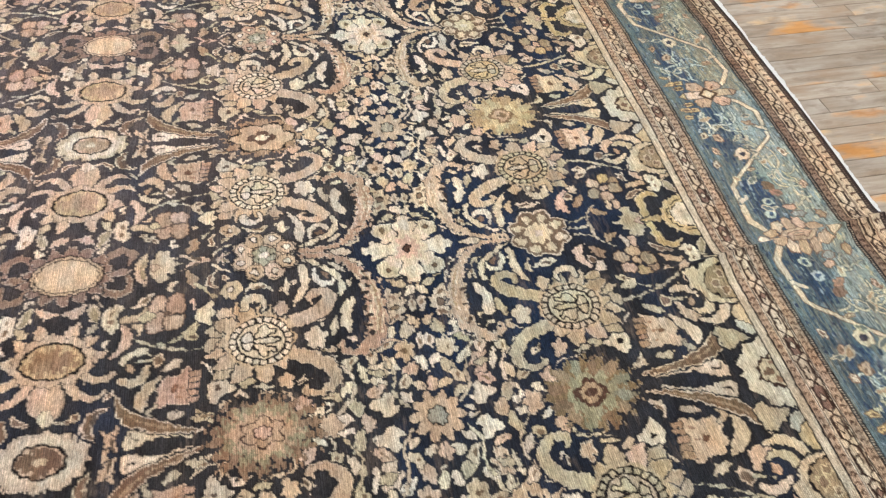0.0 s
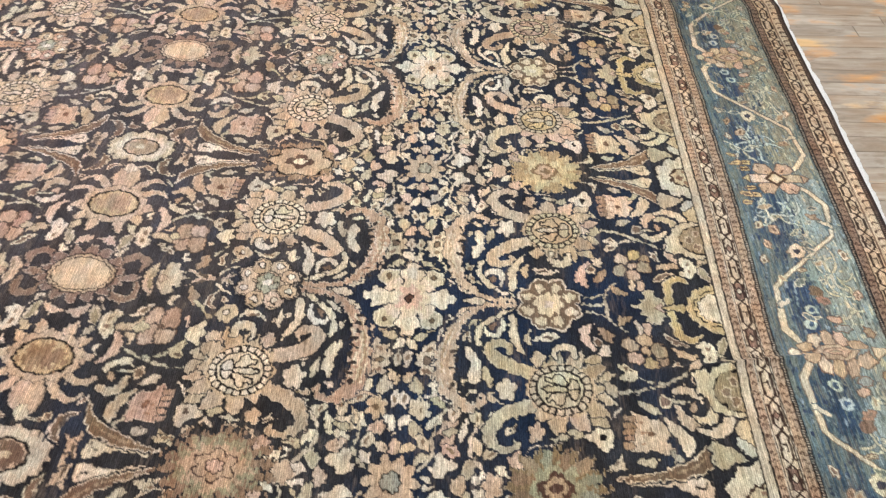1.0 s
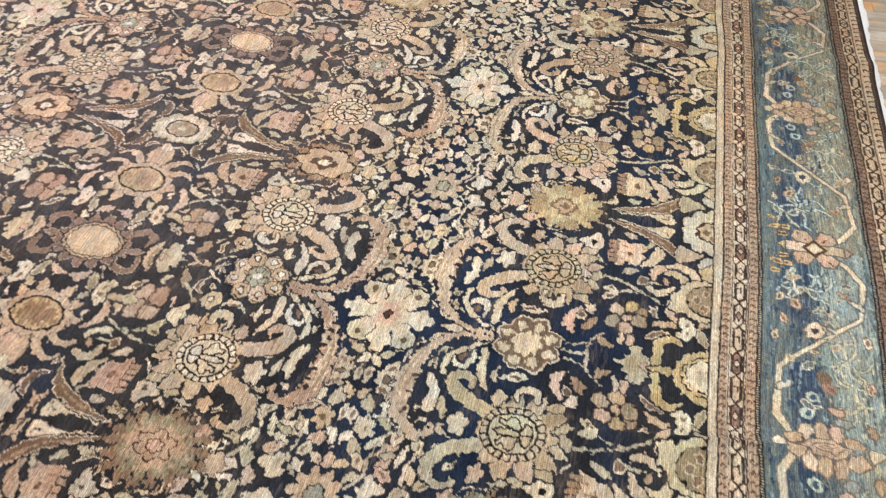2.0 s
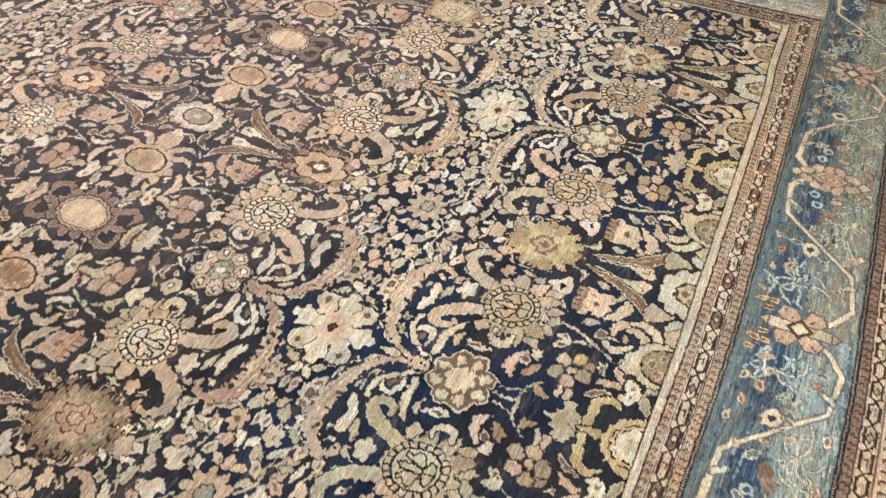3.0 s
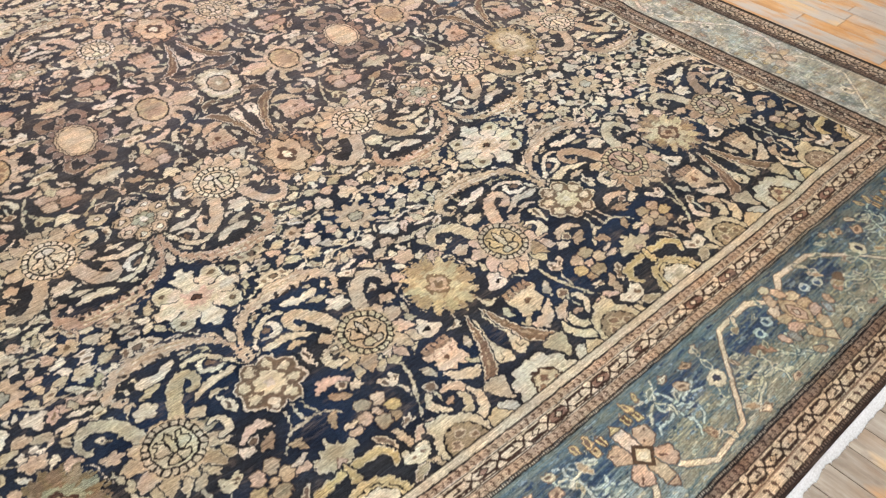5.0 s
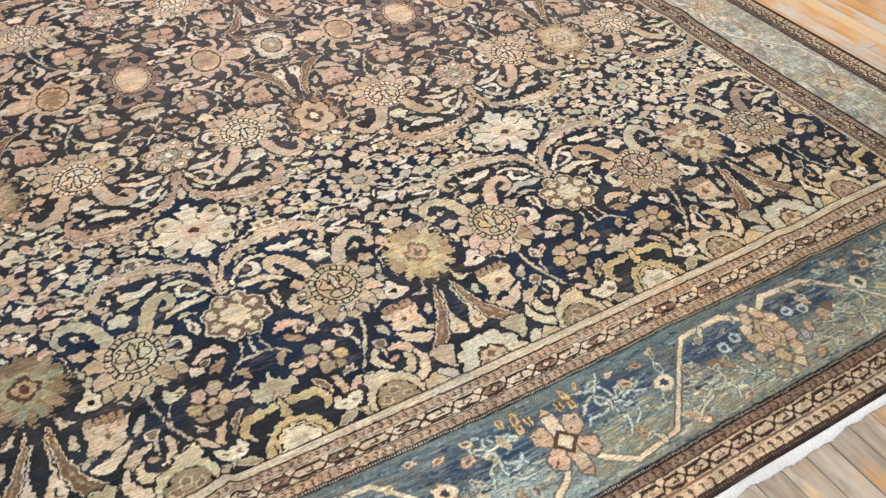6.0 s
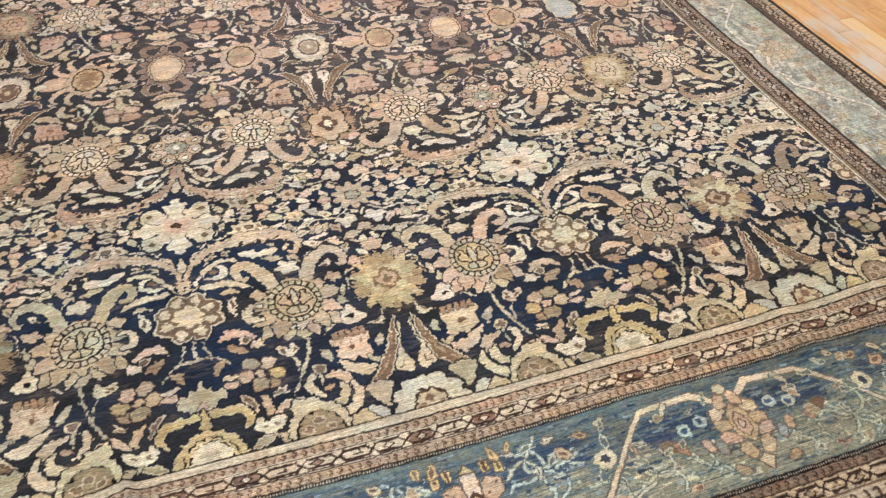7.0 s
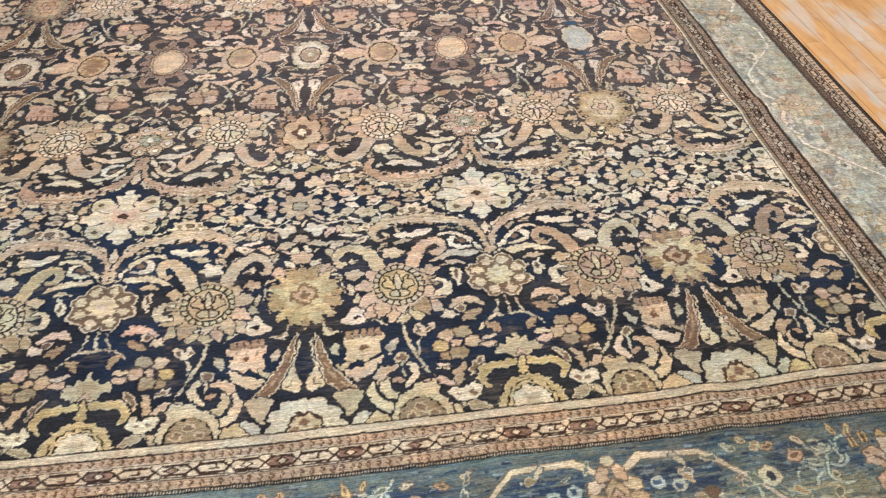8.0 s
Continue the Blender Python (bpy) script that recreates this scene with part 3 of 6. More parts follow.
def claw_palmette(b, upper):
    p0, q0 = 0.292, 0.908
    c = TAN
    if not upper:
        q0 = 0.822
        c = rgb(206, 188, 152)
        b.stroke([(p0 - 0.050, q0 - 0.012), (p0 - 0.092, q0 - 0.026), (p0 - 0.116, q0 - 0.062), (p0 - 0.112, q0 - 0.100)], [0.010, 0.015, 0.013, 0.005], rgb(212, 194, 158), halo=0.005)
        b.stroke([(p0 - 0.036, q0 - 0.048), (p0 - 0.072, q0 - 0.060), (p0 - 0.084, q0 - 0.086), (p0 - 0.074, q0 - 0.106)], [0.010, 0.013, 0.010, 0.004], c, halo=0.005)
        b.poly([(p0 - 0.058, q0 + 0.030), (p0 - 0.080, q0 + 0.004), (p0 - 0.112, q0 - 0.012), (p0 - 0.144, q0 + 0.002), (p0 - 0.166, q0 + 0.030)], rgb(206, 184, 136), halo=0.005, rim=False)
        b.leaf(p0 + 0.082, q0 + 0.010, 120, 0.050, 0.024, rgb(200, 182, 148), halo=0.003)
        b.poly([(p0 - 0.064, q0 + 0.030), (p0 - 0.062, q0 - 0.030), (p0 - 0.040, q0 - 0.058), (p0 - 0.014, q0 - 0.066), (p0 - 0.004, q0 - 0.088), (p0 + 0.026, q0 - 0.084), (p0 + 0.044, q0 - 0.096), (p0 + 0.056, q0 - 0.070), (p0 + 0.050, q0 - 0.048), (p0 + 0.068, q0 - 0.030), (p0 + 0.064, q0 + 0.030)], c, halo=0.005)
        b.flower(p0, q0 + 0.025, 0.060, 0.072, 18, 0.03, DARK, halo=0, rag=0)
        b.flower(p0, q0 + 0.025, 0.055, 0.067, 18, 0.03, rgb(160, 138, 106), halo=0, fuzz=0.004)
        for x, y, r in ((0.0, -0.014, 0.017), (-0.026, 0.010, 0.015), (0.026, 0.010, 0.015)):
            b.flower(p0 + x, q0 + y, r, r, 5, 0.2, rgb(136, 112, 86), halo=0, edge=rgb(206, 186, 148), line=0.0045)
        return
    for s in (-1, 1):
        b.stroke([(0.250, q0 + s * 0.030), (0.196, q0 + s * 0.058), (0.168, q0 + s * 0.098), (0.186, q0 + s * 0.128)], [0.014, 0.013, 0.010, 0.003], c)
        b.stroke([(0.268, q0 + s * 0.050), (0.232, q0 + s * 0.090), (0.226, q0 + s * 0.128), (0.246, q0 + s * 0.150)], [0.014, 0.012, 0.009, 0.003], c)
        b.leaf(0.300, q0 + s * 0.092, 80 * s, 0.065, 0.036, c)
        b.leaf(0.345, q0 + s * 0.076, 50 * s, 0.060, 0.032, c)
        b.leaf(0.376, q0 + s * 0.036, 22 * s, 0.055, 0.030, c)
    b.leaf(0.168, q0, 0, 0.13, 0.080, c, power=0.5)
    b.leaf(0.115, q0, 0, 0.050, 0.034, CREAM, halo=0.002)
    b.flower(p0, q0, 0.080, 0.098, 10, 0.14, c, halo=0.002)
    b.flower(p0, q0, 0.058, 0.078, 14, 0.05, rgb(196, 168, 124), halo=0, edge=DARK, line=0.0065, rag=0.001)
    b.flower(p0, q0, 0.042, 0.058, 7, 0.25, rgb(146, 116, 82) if b.column < 0 else rgb(172, 144, 110), halo=0, fuzz=0.018)


def grey_rosette(b, upper):
    p0, q0 = 0.0, 0.908
    if not upper:
        q0 = 0.826
        b.poly([(0.074, 0.752), (0.104, 0.738), (0.150, 0.742), (0.146, 0.770), (0.120, 0.808), (0.104, 0.818), (0.094, 0.782)], GREEN, halo=0.005)
        b.poly([(0.112, 0.846), (0.118, 0.824), (0.146, 0.806), (0.166, 0.812), (0.150, 0.832), (0.128, 0.852)], rgb(196, 196, 176), halo=0.004)
        b.flower(p0, q0 + 0.018, 0.104, 0.100, 11, 0.14, rgb(198, 192, 164), halo=0.007, fuzz=0.002)
        b.flower(p0, q0 + 0.016, 0.082, 0.082, 9, 0.22, rgb(214, 206, 182), halo=0, fuzz=0.008)
        b.flower(p0, q0 + 0.020, 0.049, 0.058, 10, 0.10, rgb(198, 184, 148), halo=0, edge=rgb(74, 54, 44), line=0.0075)
        b.flower(p0, q0 - 0.004, 0.014, 0.016, 5, 0.2, rgb(132, 102, 80), halo=0)
        for x in (-0.026, 0.026):
            b.flower(p0 + x, q0 + 0.016, 0.010, 0.012, 5, 0.2, rgb(150, 118, 92), halo=0)
        return
    if b.column == 1:
        b.flower(p0, q0, 0.074, 0.104, 8, 0.14, rgb(196, 184, 152), halo=0.006)
        b.flower(p0, q0, 0.056, 0.084, 8, 0.10, rgb(172, 178, 168), halo=0, fuzz=0.010)
        for y in (-0.120, 0.120):
            b.flower(p0, q0 + y, 0.030, 0.022, 4, 0.2, rgb(52, 78, 98), halo=0, fuzz=0.006)
        return
    b.flower(p0, q0, 0.078, 0.108, 11, 0.12, rgb(200, 182, 152), halo=0.006, fuzz=0.005)
    b.flower(p0, q0, 0.062, 0.086, 9, 0.16, rgb(212, 196, 166), halo=0, fuzz=0.012)
    b.flower(p0, q0, 0.045, 0.060, 10, 0.06, TAN, halo=0, edge=DARK, line=0.0065, rag=0.001)
    b.flower(p0, q0, 0.034, 0.046, 5, 0.2, rgb(122, 96, 76) if b.column < 0 else OCHRE, halo=0, fuzz=0.008)
    b.flower(p0, q0, 0.012, 0.012, 5, 0.2, CREAM, halo=0)


GRAPHITE = rgb(54, 48, 46)


def arabesque(b, upper):
    c = TAN if not upper else rgb(184, 150, 118)
    b.poly([(0.276, 0.178), (0.306, 0.168), (0.330, 0.176), (0.356, 0.160), (0.394, 0.162), (0.376, 0.182), (0.350, 0.196), (0.324, 0.194), (0.300, 0.200)], MILK if not upper else CREAM, halo=0.003)
    b.leaf(0.300, 0.214, -14, 0.062, 0.020, GREEN, halo=0.003)
    b.leaf(0.252, 0.174, 60, 0.034, 0.014, CREAM, halo=0.002)
    b.stroke([(0.494, 0.262), (0.462, 0.262), (0.436, 0.240), (0.448, 0.214), (0.474, 0.210)], [0.004, 0.008, 0.009, 0.008, 0.004], MILK, halo=0.003)
    b.flower(0.470, 0.234, 0.014, 0.012, 4, 0.2, rgb(126, 100, 80), halo=0)
    b.poly([(0.506, 0.284), (0.470, 0.280), (0.440, 0.276), (0.402, 0.290), (0.372, 0.316), (0.410, 0.308), (0.440, 0.300), (0.476, 0.306), (0.504, 0.302)], CREAM, halo=0.003)
    b.leaf(0.512, 0.150, 52, 0.056, 0.020, CREAM, halo=0.003)
    b.stroke([(0.528, 0.300), (0.492, 0.232), (0.455, 0.196), (0.415, 0.190), (0.398, 0.204)], [0.005, 0.008, 0.008, 0.007, 0.003], CREAM)
    pts = [(0.540, 0.305), (0.537, 0.220), (0.505, 0.166), (0.443, 0.124), (0.350, 0.106), (0.262, 0.116), (0.212, 0.160), (0.228, 0.200), (0.250, 0.196)]
    b.stroke(pts, [0.009, 0.010, 0.012, 0.018, 0.027, 0.024, 0.012, 0.009, 0.004], c, halo=0.004, fuzz=0.006, rag=0.004)
    for off, col in ((-0.016, CREAM), (-0.009, OCHRE), (-0.002, CREAM), (0.006, PINK), (0.013, CREAM)):
        b.stroke([(0.480, 0.142 + off), (0.400, 0.114 + off), (0.330, 0.106 + off), (0.262, 0.120 + off)], [0.001, 0.0026, 0.0026, 0.001], col, halo=0, fuzz=0.003)
    for k in range(9 if upper else 5):
        x = 0.270 + 0.026 * k
        b.leaf(x, 0.128 - 0.30 * (x - 0.33) ** 2 + 0.006 * (k % 2), 20 + 40 * (k % 3), 0.024, 0.008, GRAPHITE, halo=0)
    b.leaf(0.512, 0.262, 60, 0.050, 0.014, CREAM)
    b.leaf(0.550, 0.180, 90, 0.062, 0.022, CREAM)


TEA = (196, 170, 132)


def horned_medallion(b, upper):
    p0, q0 = 0.272, 0.396
    c = TAN if upper else rgb(*b.of_column(0.275, ((190, 168, 130), (190, 168, 130), TEA, (194, 172, 138), TEA, (202, 172, 142), TEA, (178, 150, 118), TEA, (164, 138, 110))))
    b.stroke([(0.318, 0.330), (0.338, 0.272), (0.362, 0.236), (0.393, 0.220), (0.412, 0.248), (0.396, 0.280), (0.378, 0.272)], [0.020, 0.021, 0.019, 0.015, 0.012, 0.010, 0.004], c)
    b.stroke([(0.226, 0.325), (0.200, 0.262), (0.166, 0.230), (0.128, 0.224), (0.098, 0.258), (0.106, 0.294), (0.124, 0.288)], [0.020, 0.020, 0.018, 0.015, 0.011, 0.009, 0.004], GREEN if not upper else c)
    b.leaf(0.350, 0.475, 50, 0.09, 0.045, c)
    b.leaf(0.196, 0.475, 130, 0.09, 0.045, c)
    b.leaf(0.310, 0.500, 75, 0.07, 0.034, GREEN)
    b.leaf(0.245, 0.500, 105, 0.07, 0.034, TAN)
    for ang, tip, col in ((-30, 0.108, c), (-2, 0.124, SAGE), (27, 0.136, c), (58, 0.136, OCHRE), (90, 0.106, c), (122, 0.134, c), (152, 0.136, PINK), (183, 0.134, c), (212, 0.110, c)):
        a = radians(ang)
        b.leaf(p0 + (tip - 0.044) * math.cos(a), q0 + (tip - 0.044) * math.sin(a), ang, 0.096, 0.046, col if not upper else c, bend=0.006 if ang < 90 else -0.006, power=0.85, halo=0.0038, rag=0.003)
    b.flower(p0, q0, 0.085, 0.088, 9, 0.08, c, turn=0.2, halo=0, fuzz=0.004, rag=0.003, rim=False)
    fill = rgb(214, 194, 160) if upper else rgb(*b.of_column(0.275, ((194, 180, 146), (194, 184, 150), TEA, (198, 172, 132), TEA, (204, 174, 122), TEA, (186, 152, 126), TEA, (168, 144, 122))))
    bricks_medallion(b, p0, q0, 0.076, 0.081, fill, rgb(222, 204, 174) if upper else rgb(194, 178, 144))
    b.flower(0.268, 0.262, 0.036, 0.028, 5, 0.30, CREAM)
    b.flower(0.366, 0.348, 0.026, 0.020, 4, 0.30, TAN)
    b.stroke([(0.365, 0.392), (0.385, 0.388), (0.402, 0.405), (0.400, 0.436), (0.378, 0.440)], [0.004, 0.006, 0.010, 0.014, 0.010], CREAM)
    b.flower(0.146, 0.338, 0.028, 0.020, 5, 0.35, TAN)
    b.leaf(0.132, 0.395, 80, 0.05, 0.016, GREEN)


def feather_leaf(b, upper):
    b.poly([(0.012, 0.560), (0.020, 0.556), (0.032, 0.620), (0.046, 0.664), (0.054, 0.712), (0.030, 0.728), (0.009, 0.722), (0.010, 0.690), (0.024, 0.650), (0.018, 0.600)], CREAM, halo=0.003)
    b.stroke([(0.024, 0.530), (0.036, 0.590), (0.054, 0.645), (0.080, 0.700), (0.116, 0.736), (0.168, 0.752)], [0.004, 0.011, 0.015, 0.021, 0.017, 0.003], rgb(124, 98, 74), edge=CREAM, line=0.0038)
    b.stroke([(0.034, 0.570), (0.056, 0.650), (0.090, 0.708), (0.140, 0.742)], [0.001, 0.0022, 0.0022, 0.001], OCHRE, halo=0)
    b.stroke([(0.028, 0.690), (0.030, 0.710), (0.042, 0.712)], [0.002, 0.002, 0.002], DARK, halo=0, curved=False, rag=0.001)


def cup_flower(b, upper):
    """A white cup with one dark spot, under a small bud."""
    b.poly([(0.090, 0.506), (0.116, 0.486), (0.130, 0.462), (0.143, 0.456), (0.156, 0.472), (0.186, 0.502), (0.164, 0.514), (0.140, 0.524), (0.112, 0.518)], STONE if upper else MILK, halo=0.004)
    b.flower(0.140, 0.496, 0.0100, 0.0085, 4, 0.2, DARK if not upper else rgb(92, 76, 64), halo=0)
    b.poly([(0.134, 0.444), (0.138, 0.424), (0.150, 0.412), (0.160, 0.426), (0.156, 0.446)], GREEN, halo=0.003)
    b.stroke([(0.186, 0.510), (0.206, 0.522), (0.222, 0.540)], [0.003, 0.003, 0.002], CREAM, halo=0.001)


def tulip(b, upper):
    body, cap = (rgb(208, 180, 146), rgb(166, 134, 102)) if not upper else (rgb(190, 160, 134), rgb(178, 146, 120))
    b.poly([(0.104, 0.586), (0.112, 0.558), (0.204, 0.560), (0.216, 0.580), (0.200, 0.600), (0.204, 0.628), (0.180, 0.640), (0.166, 0.656), (0.146, 0.642), (0.124, 0.656), (0.104, 0.640), (0.112, 0.612)], body, halo=0.004)
    for k in range(5):
        b.block(0.118 + 0.020 * k, 0.556, 0.0078, 0.013, cap, halo=0.0018, rag=0.002)
    b.flower(0.160, 0.606, 0.012, 0.010, 5, 0.2, rgb(116, 84, 62), halo=0)
    for k in range(3):
        b.stroke([(0.128 + 0.030 * k, 0.584), (0.134 + 0.026 * k, 0.600)], [0.0016, 0.0012], rgb(160, 124, 96), halo=0, curved=False)
    b.leaf(0.234, 0.612, -62, 0.058, 0.022, STONE, bend=0.005, halo=0.003)
    b.leaf(0.080, 0.600, 74, 0.050, 0.022, STONE, bend=-0.004, halo=0.003)
    b.stroke([(0.204, 0.644), (0.176, 0.670), (0.140, 0.690), (0.108, 0.684)], [0.004, 0.016, 0.018, 0.006], CREAM if not upper else TAN, halo=0.004)
    b.stroke([(0.116, 0.652), (0.096, 0.668), (0.086, 0.656)], [0.005, 0.007, 0.003], GREEN, halo=0.002)


def stem_spray(b, upper):
    """The stalk under the ringed medallion with its bud, crescents and leaves."""
    stalk = rgb(190, 182, 154)
    b.stroke([(0.266, 0.530), (0.272, 0.580), (0.292, 0.636), (0.326, 0.704), (0.372, 0.752)], [0.0036, 0.0036, 0.0036, 0.003, 0.003], stalk, halo=0.001)
    b.stroke([(0.318, 0.586), (0.306, 0.612), (0.304, 0.656)], [0.003, 0.003, 0.003], stalk, halo=0.001)
    b.poly([(0.296, 0.560), (0.310, 0.546), (0.326, 0.560), (0.344, 0.546), (0.356, 0.552), (0.344, 0.572), (0.326, 0.588), (0.306, 0.584)], GREEN if upper else CREAM, halo=0.003)
    b.leaf(0.308, 0.564, 58, 0.024, 0.010, rgb(112, 92, 74), halo=0)
    b.leaf(0.336, 0.566, -44, 0.022, 0.009, rgb(112, 92, 74), halo=0)
    b.poly([(0.232, 0.500), (0.268, 0.488), (0.304, 0.502), (0.294, 0.520), (0.276, 0.534), (0.260, 0.534), (0.244, 0.520)], GREEN, halo=0.003)
    b.flower(0.268, 0.500, 0.014, 0.009, 4, 0.15, rgb(136, 112, 86), halo=0, edge=rgb(86, 68, 56), line=0.003)
    b.flower(0.256, 0.652, 0.019, 0.017, 5, 0.1, rgb(126, 104, 84), halo=0.003, edge=CREAM, line=0.0045)
    b.stroke([(0.258, 0.668), (0.260, 0.708)], [0.0030, 0.0028], stalk, halo=0.001)
    b.stroke([(0.244, 0.680), (0.212, 0.690), (0.198, 0.712), (0.214, 0.742)], [0.005, 0.015, 0.017, 0.007], TAN, halo=0.004)
    b.stroke([(0.278, 0.672), (0.292, 0.694), (0.284, 0.724), (0.264, 0.742)], [0.005, 0.011, 0.011, 0.005], CREAM, halo=0.004)
    b.leaf(0.246, 0.720, 20, 0.034, 0.018, ROSE, halo=0.002)
    b.stroke([(0.290, 0.768), (0.316, 0.742), (0.350, 0.736), (0.386, 0.752)], [0.005, 0.014, 0.014, 0.003], PINK, halo=0.004)
    b.leaf(0.442, 0.704, -58, 0.070, 0.020, rgb(124, 102, 82), bend=0.005, halo=0.004, edge=CREAM, line=0.0036)
    b.stroke([(0.396, 0.748), (0.398, 0.716), (0.416, 0.692)], [0.008, 0.011, 0.004], TAN, halo=0.003)
    b.poly([(0.366, 0.778), (0.382, 0.760), (0.404, 0.770), (0.428, 0.756), (0.442, 0.776), (0.426, 0.800), (0.406, 0.806), (0.386, 0.804)], MILK if not upper else CREAM, halo=0.004)
    for x in (0.392, 0.420):
        b.flower(x, 0.784, 0.0075, 0.0065, 4, 0.2, rgb(132, 108, 84), halo=0)
    b.leaf(0.424, 0.826, 24, 0.066, 0.028, SAGE, halo=0.003, edge=CREAM, line=0.003)
    b.leaf(0.382, 0.826, 140, 0.050, 0.020, GREEN, halo=0.003)


def fruit_cluster(b, upper):
    """Five round fruits below, a flower of four petals above."""
    if upper:
        for k in range(4):
            a = math.radians(45 + 90 * k)
            b.flower(0.392 + 0.033 * math.cos(a), 0.640 + 0.030 * math.sin(a), 0.034, 0.030, 3, 0.14, (rgb(190, 158, 132), rgb(186, 156, 130), rgb(194, 164, 136), rgb(182, 148, 120))[k], halo=0.003, edge=rgb(116, 90, 72), line=0.0026)
        b.flower(0.392, 0.640, 0.009, 0.008, 4, 0.2, rgb(96, 74, 60), halo=0)
        b.leaf(0.392, 0.690, 90, 0.040, 0.024, GREEN, halo=0.003)
        b.poly([(0.344, 0.540), (0.340, 0.516), (0.360, 0.522), (0.372, 0.504), (0.384, 0.526), (0.404, 0.520), (0.396, 0.544), (0.378, 0.566), (0.360, 0.562)], CREAM, halo=0.004)
        b.poly([(0.410, 0.470), (0.434, 0.452), (0.462, 0.470), (0.458, 0.496), (0.432, 0.510), (0.412, 0.494)], TAN, halo=0.004)
        b.block(0.436, 0.481, 0.011, 0.009, CREAM, 45, halo=0, edge=rgb(72, 52, 42), line=0.004)
        b.leaf(0.486, 0.584, 20, 0.070, 0.030, OCHRE, bend=0.006, halo=0.004)
        b.stroke([(0.418, 0.520), (0.448, 0.548), (0.472, 0.574)], [0.003, 0.003, 0.002], GREEN, halo=0.001)
        b.stroke([(0.500, 0.460), (0.508, 0.500), (0.534, 0.530)], [0.003, 0.0035, 0.003], CREAM, halo=0.001)
        return
    for x, y, r, c in ((0.452, 0.632, 0.017, PINK), (0.376, 0.660, 0.018, OCHRE), (0.362, 0.630, 0.022, YELLOW), (0.380, 0.594, 0.023, PINK), (0.420, 0.590, 0.023, SAGE), (0.438, 0.626, 0.022, TAN), (0.406, 0.656, 0.024, SAGE), (0.402, 0.624, 0.015, TAN)):
        b.flower(x, y, r, r * 0.92, 5, 0.06, c, halo=0.003, edge=rgb(122, 98, 76), line=0.0018)
    b.leaf(0.478, 0.618, -8, 0.044, 0.018, CREAM, halo=0.003)
    b.leaf(0.476, 0.642, 12, 0.046, 0.020, PINK, halo=0.003)
    # spray beside the rosette
    b.stroke([(0.404, 0.494), (0.424, 0.480), (0.456, 0.478), (0.482, 0.498)], [0.008, 0.013, 0.013, 0.004], PINK, halo=0.003)
    b.flower(0.424, 0.508, 0.015, 0.014, 4, 0.1, rgb(122, 98, 78), halo=0.002, edge=CREAM, line=0.0035)
    b.poly([(0.362, 0.496), (0.384, 0.502), (0.408, 0.516), (0.418, 0.530), (0.396, 0.536), (0.374, 0.530), (0.380, 0.516)], CREAM, halo=0.003)
    b.leaf(0.448, 0.532, -28, 0.062, 0.028, OCHRE, halo=0.003, fuzz=0.004)
    for k in (0, 1):
        b.stroke([(0.528 + 0.022 * k, 0.476), (0.520 + 0.030 * k, 0.518), (0.508 + 0.042 * k, 0.542)], [0.0036, 0.0034, 0.0030], rgb(194, 182, 152), halo=0.001)
    b.stroke([(0.555, 0.546), (0.510, 0.544), (0.480, 0.566), (0.462, 0.588)], [0.003, 0.0034, 0.0032, 0.003], rgb(194, 182, 152), halo=0.001)
    b.leaf(0.498, 0.584, 50, 0.052, 0.024, OCHRE, halo=0.003, bend=0.005)


def side_sprays(b, upper):
    cup_flower(b, upper)
    tulip(b, upper)
    stem_spray(b, upper)
    fruit_cluster(b, upper)
    b.poly([(0.490, 0.672), (0.500, 0.644), (0.520, 0.650), (0.524, 0.628), (0.538, 0.638), (0.550, 0.612), (0.562, 0.638), (0.576, 0.628), (0.580, 0.650), (0.600, 0.644), (0.610, 0.672), (0.588, 0.680), (0.570, 0.696), (0.530, 0.696), (0.512, 0.680)], GREEN, halo=0.004)
    b.flower(0.55, 0.684, 0.015, 0.016, 4, 0.2, PINK, halo=0, edge=BROWN, line=0.003)


